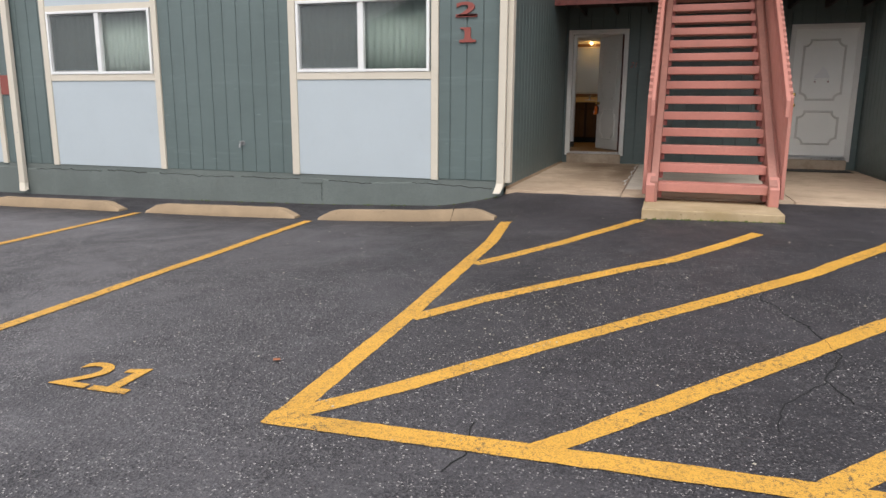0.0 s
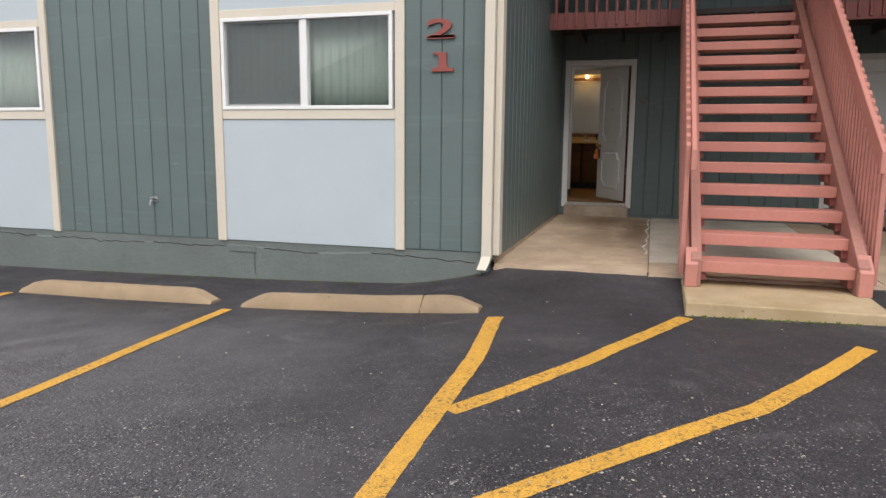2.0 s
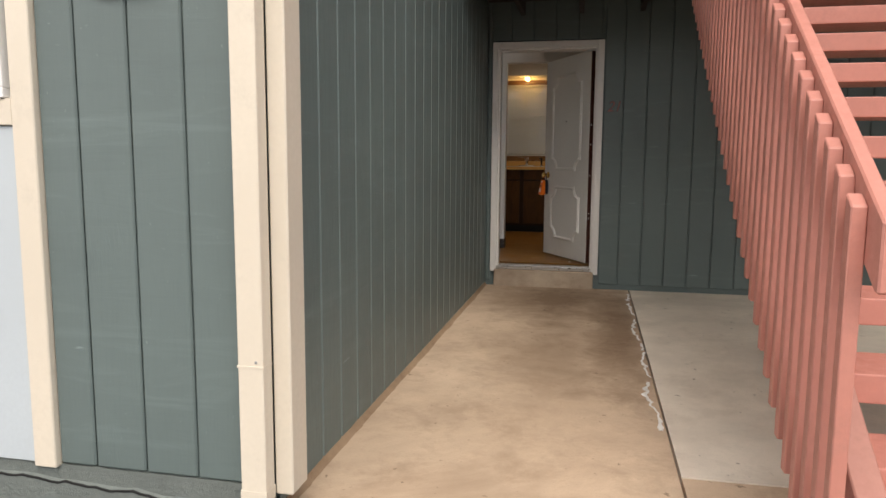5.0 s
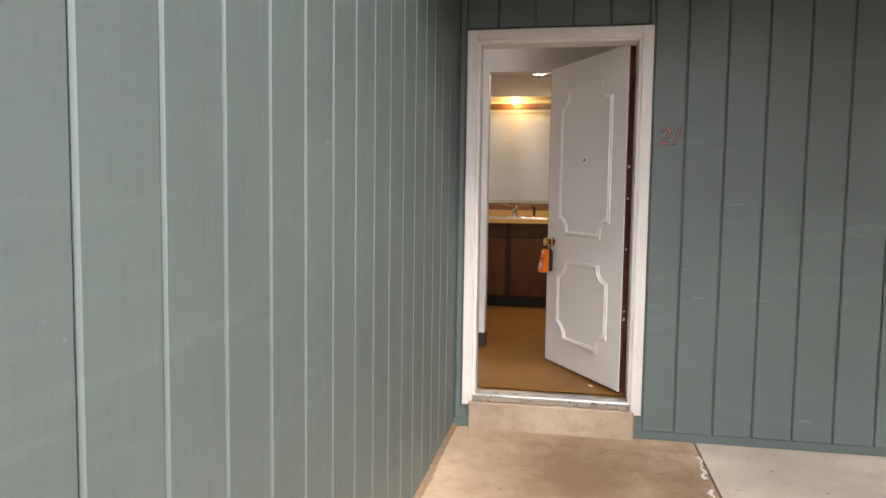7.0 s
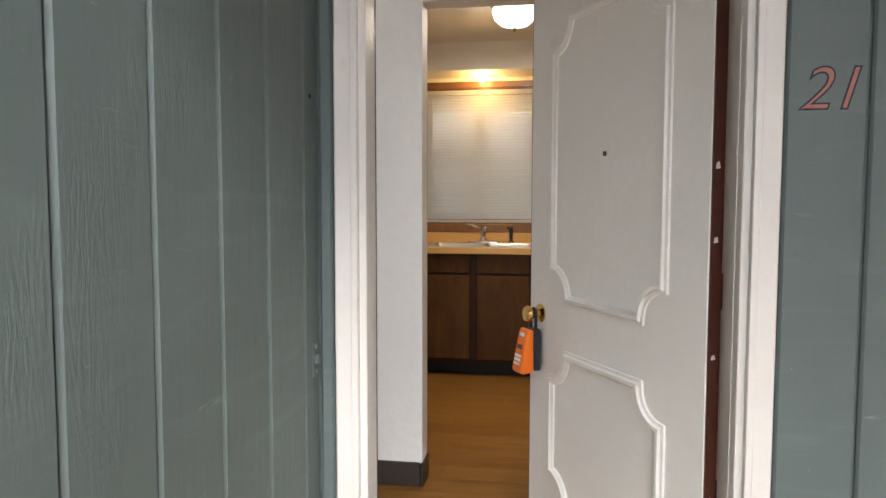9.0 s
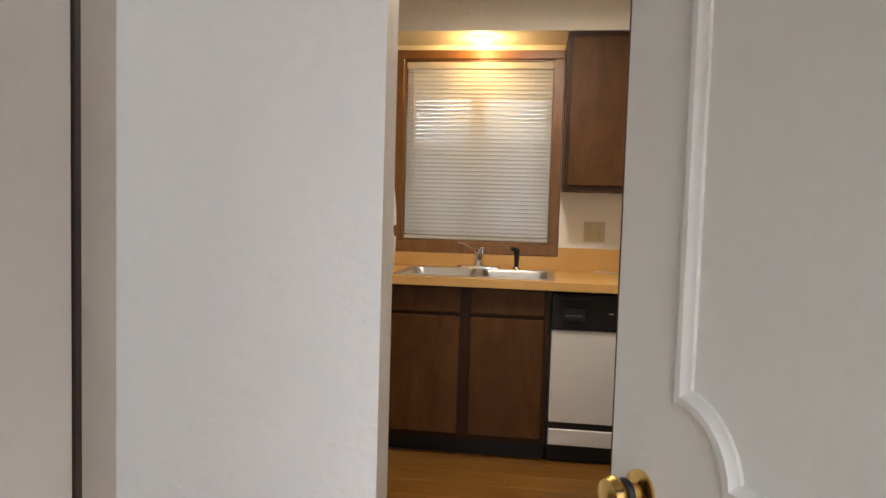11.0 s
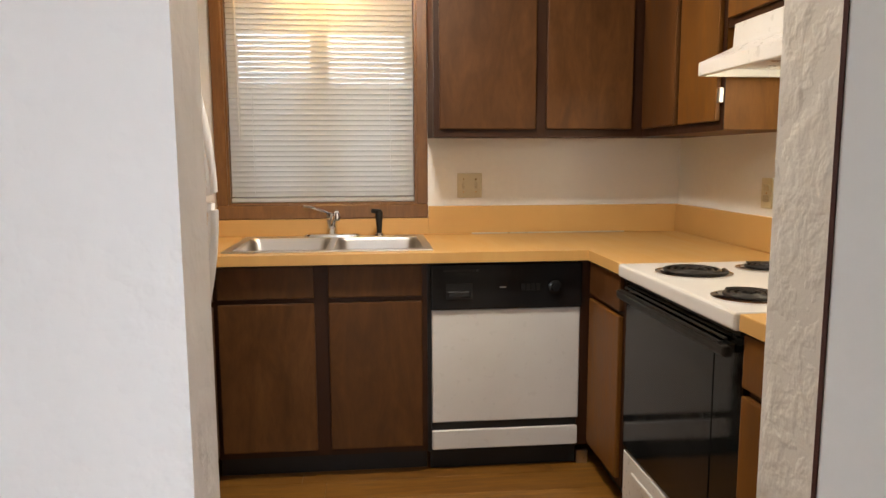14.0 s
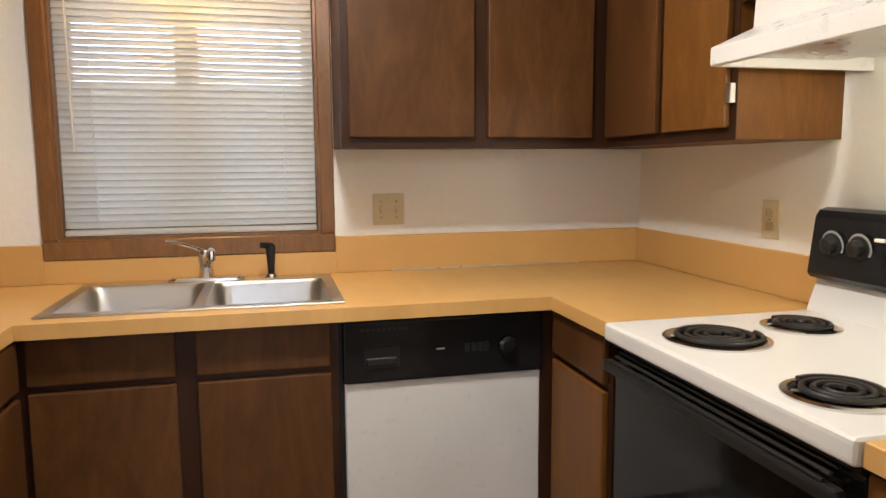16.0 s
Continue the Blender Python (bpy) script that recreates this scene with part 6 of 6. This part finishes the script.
def fridge():
    x1 = -1.865
    y0, y1 = 14.735, 15.500
    root = thing("refrigerator", (-2.2, 15.1, F), "white top-freezer refrigerator with curved handles", "refrigerator")
    part("cabinet", box((KL + 0.03, y0 + 0.006, F + 0.02), (x1 - 0.065, y1 - 0.006, 2.321), 0.006, 2), "fridge", root)
    part("freezer_door", box((x1 - 0.062, y0, 1.848), (x1, y1, 2.316), 0.014, 3), "fridge", root, smooth=True)
    part("fridge_door", box((x1 - 0.062, y0, F + 0.06), (x1, y1, 1.834), 0.014, 3), "fridge", root, smooth=True)
    part("gasket", box((x1 - 0.075, y0 + 0.01, F + 0.06), (x1 - 0.06, y1 - 0.01, 2.316)), "grey", root)
    yh = y1 - 0.055
    for z0, z1 in ((1.860, 2.262), (1.821, 1.43)):
        pts = []
        for i in range(15):
            u = i / 14
            pts.append((x1 + 0.086 * math.cos(u * math.pi / 2) ** 0.8 - 0.004 * u, yh, z0 + (z1 - z0) * u))
        bm = tube(pts, 0.021, 10, None, 0.55)
        part("handle", bm, "fridge", root, smooth=True)
        part("handle_root", box((x1 - 0.002, yh - 0.02, min(z0, z0 + 0.016) - 0.006), (x1 + 0.088, yh + 0.02, z0 + 0.016), 0.006, 2), "fridge", root)
    part("plinth", box((KL + 0.05, y0 + 0.02, F), (x1 - 0.07, y1 - 0.02, F + 0.05)), "grey", root)


fridge()


# ---- fittings ----
def plate(axis, c, z, w, h, face, label, kind):
    root = thing(kind, (0, 0, 0), label, kind.replace("_", " "))
    if axis == "x":
        part("plate", box((c - w / 2, face - 0.006, z - h / 2), (c + w / 2, face - 0.0003, z + h / 2), 0.003, 2), "almond", root)
        for dx in (-w / 4, w / 4):
            part("toggle_slot", box((c + dx - 0.006, face - 0.008, z - 0.014), (c + dx + 0.006, face - 0.006, z + 0.014), 0.001), "almond2", root)
            part("toggle", box((c + dx - 0.004, face - 0.020, z + 0.000), (c + dx + 0.004, face - 0.008, z + 0.010), 0.002), "almond", root)
            for dz in (-0.03, 0.03):
                part("screw", lathe([(0.0035, 0), (0.0035, 0.0012), (0.001, 0.0016)], 8, (c + dx, face - 0.006, z + dz), "-Y"), "brass", root)
    else:
        part("plate", box((face - 0.006, c - w / 2, z - h / 2), (face - 0.0003, c + w / 2, z + h / 2), 0.003, 2), "almond", root)
        for dz in (-0.02, 0.02):
            part("socket", box((face - 0.009, c - 0.016, z + dz - 0.013), (face - 0.006, c + 0.016, z + dz + 0.013), 0.004), "almond2", root)
        part("screw", lathe([(0.0035, 0), (0.0035, 0.0012), (0.001, 0.0016)], 8, (face - 0.006, c, z), "-X"), "brass", root)


M["almond2"] = plain("almond_plastic_darker", (0.50, 0.43, 0.28), 0.4)
plate("x", -0.959, 1.806, 0.118, 0.116, K, "almond double light switch plate on the kitchen wall", "light_switch")
plate("y", 16.363, 1.799, 0.074, 0.116, KR, "almond electrical outlet above the worktop", "outlet")


def ceiling_lamp():
    x, y = -1.31, 15.85
    root = thing("ceiling_lamp", (x, y, CEIL), "frosted white glass bowl ceiling lamp with a brass base, lit", "ceiling lamp")
    part("base", lathe([(0.15, 0.0), (0.15, -0.012), (0.13, -0.03), (0.10, -0.036)], 32, (x, y, CEIL - 0.0005), "Z"), "bronze", root, smooth=True)
    bm = lathe([(0.128, -0.034), (0.132, -0.055), (0.118, -0.095), (0.08, -0.128), (0.03, -0.142), (0.008, -0.144)], 32, (x, y, CEIL), "Z")
    part("bowl", bm, "bowl", root, "glowing frosted glass bowl", smooth=True).visible_shadow = False
    part("finial", lathe([(0.006, -0.143), (0.013, -0.150), (0.009, -0.162), (0.003, -0.168)], 14, (x, y, CEIL), "Z"), "bronze", root, smooth=True)


M["bowl"] = glow("lit_glass_bowl", (1.0, 0.93, 0.82), 0.8)
ceiling_lamp()


def downlight():
    x, y, z = -1.616, 16.98, 2.86
    root = thing("downlight", (x, y, z), "small recessed spot lamp glowing orange above the sink", "lamp")
    part("ring", lathe([(0.062, 0.0), (0.062, -0.006), (0.048, -0.010)], 28, (x, y, z - 0.0005), "Z"), "vinyl", root, smooth=True)
    part("bulb", lathe([(0.020, -0.008), (0.034, -0.022), (0.036, -0.036), (0.024, -0.054), (0.008, -0.062)], 20, (x, y, z), "Z"), "bulb", root, "glowing reflector bulb", smooth=True).visible_shadow = False


M["bulb"] = glow("lit_bulb", (1.0, 0.66, 0.25), 8.0)
downlight()
hole = lathe([(0.006, 0), (0.006, 0.002), (0.003, 0.003)], 10, (XL + 0.0005, 13.245, 2.145), "X")
solo("nail", hole, "blackmat", "dark nail head in the painted siding by the door", "nail")

flake = box((-0.008, -0.018, 0), (0.008, 0.018, 0.003), 0.001)
flake.transform(Matrix.Translation((-0.85, 13.60, F + 0.001)) @ Matrix.Rotation(0.5, 4, "Z"))
solo("paint_flake", flake, "caulk", "small white paint flake lying on the wood floor", "flake")
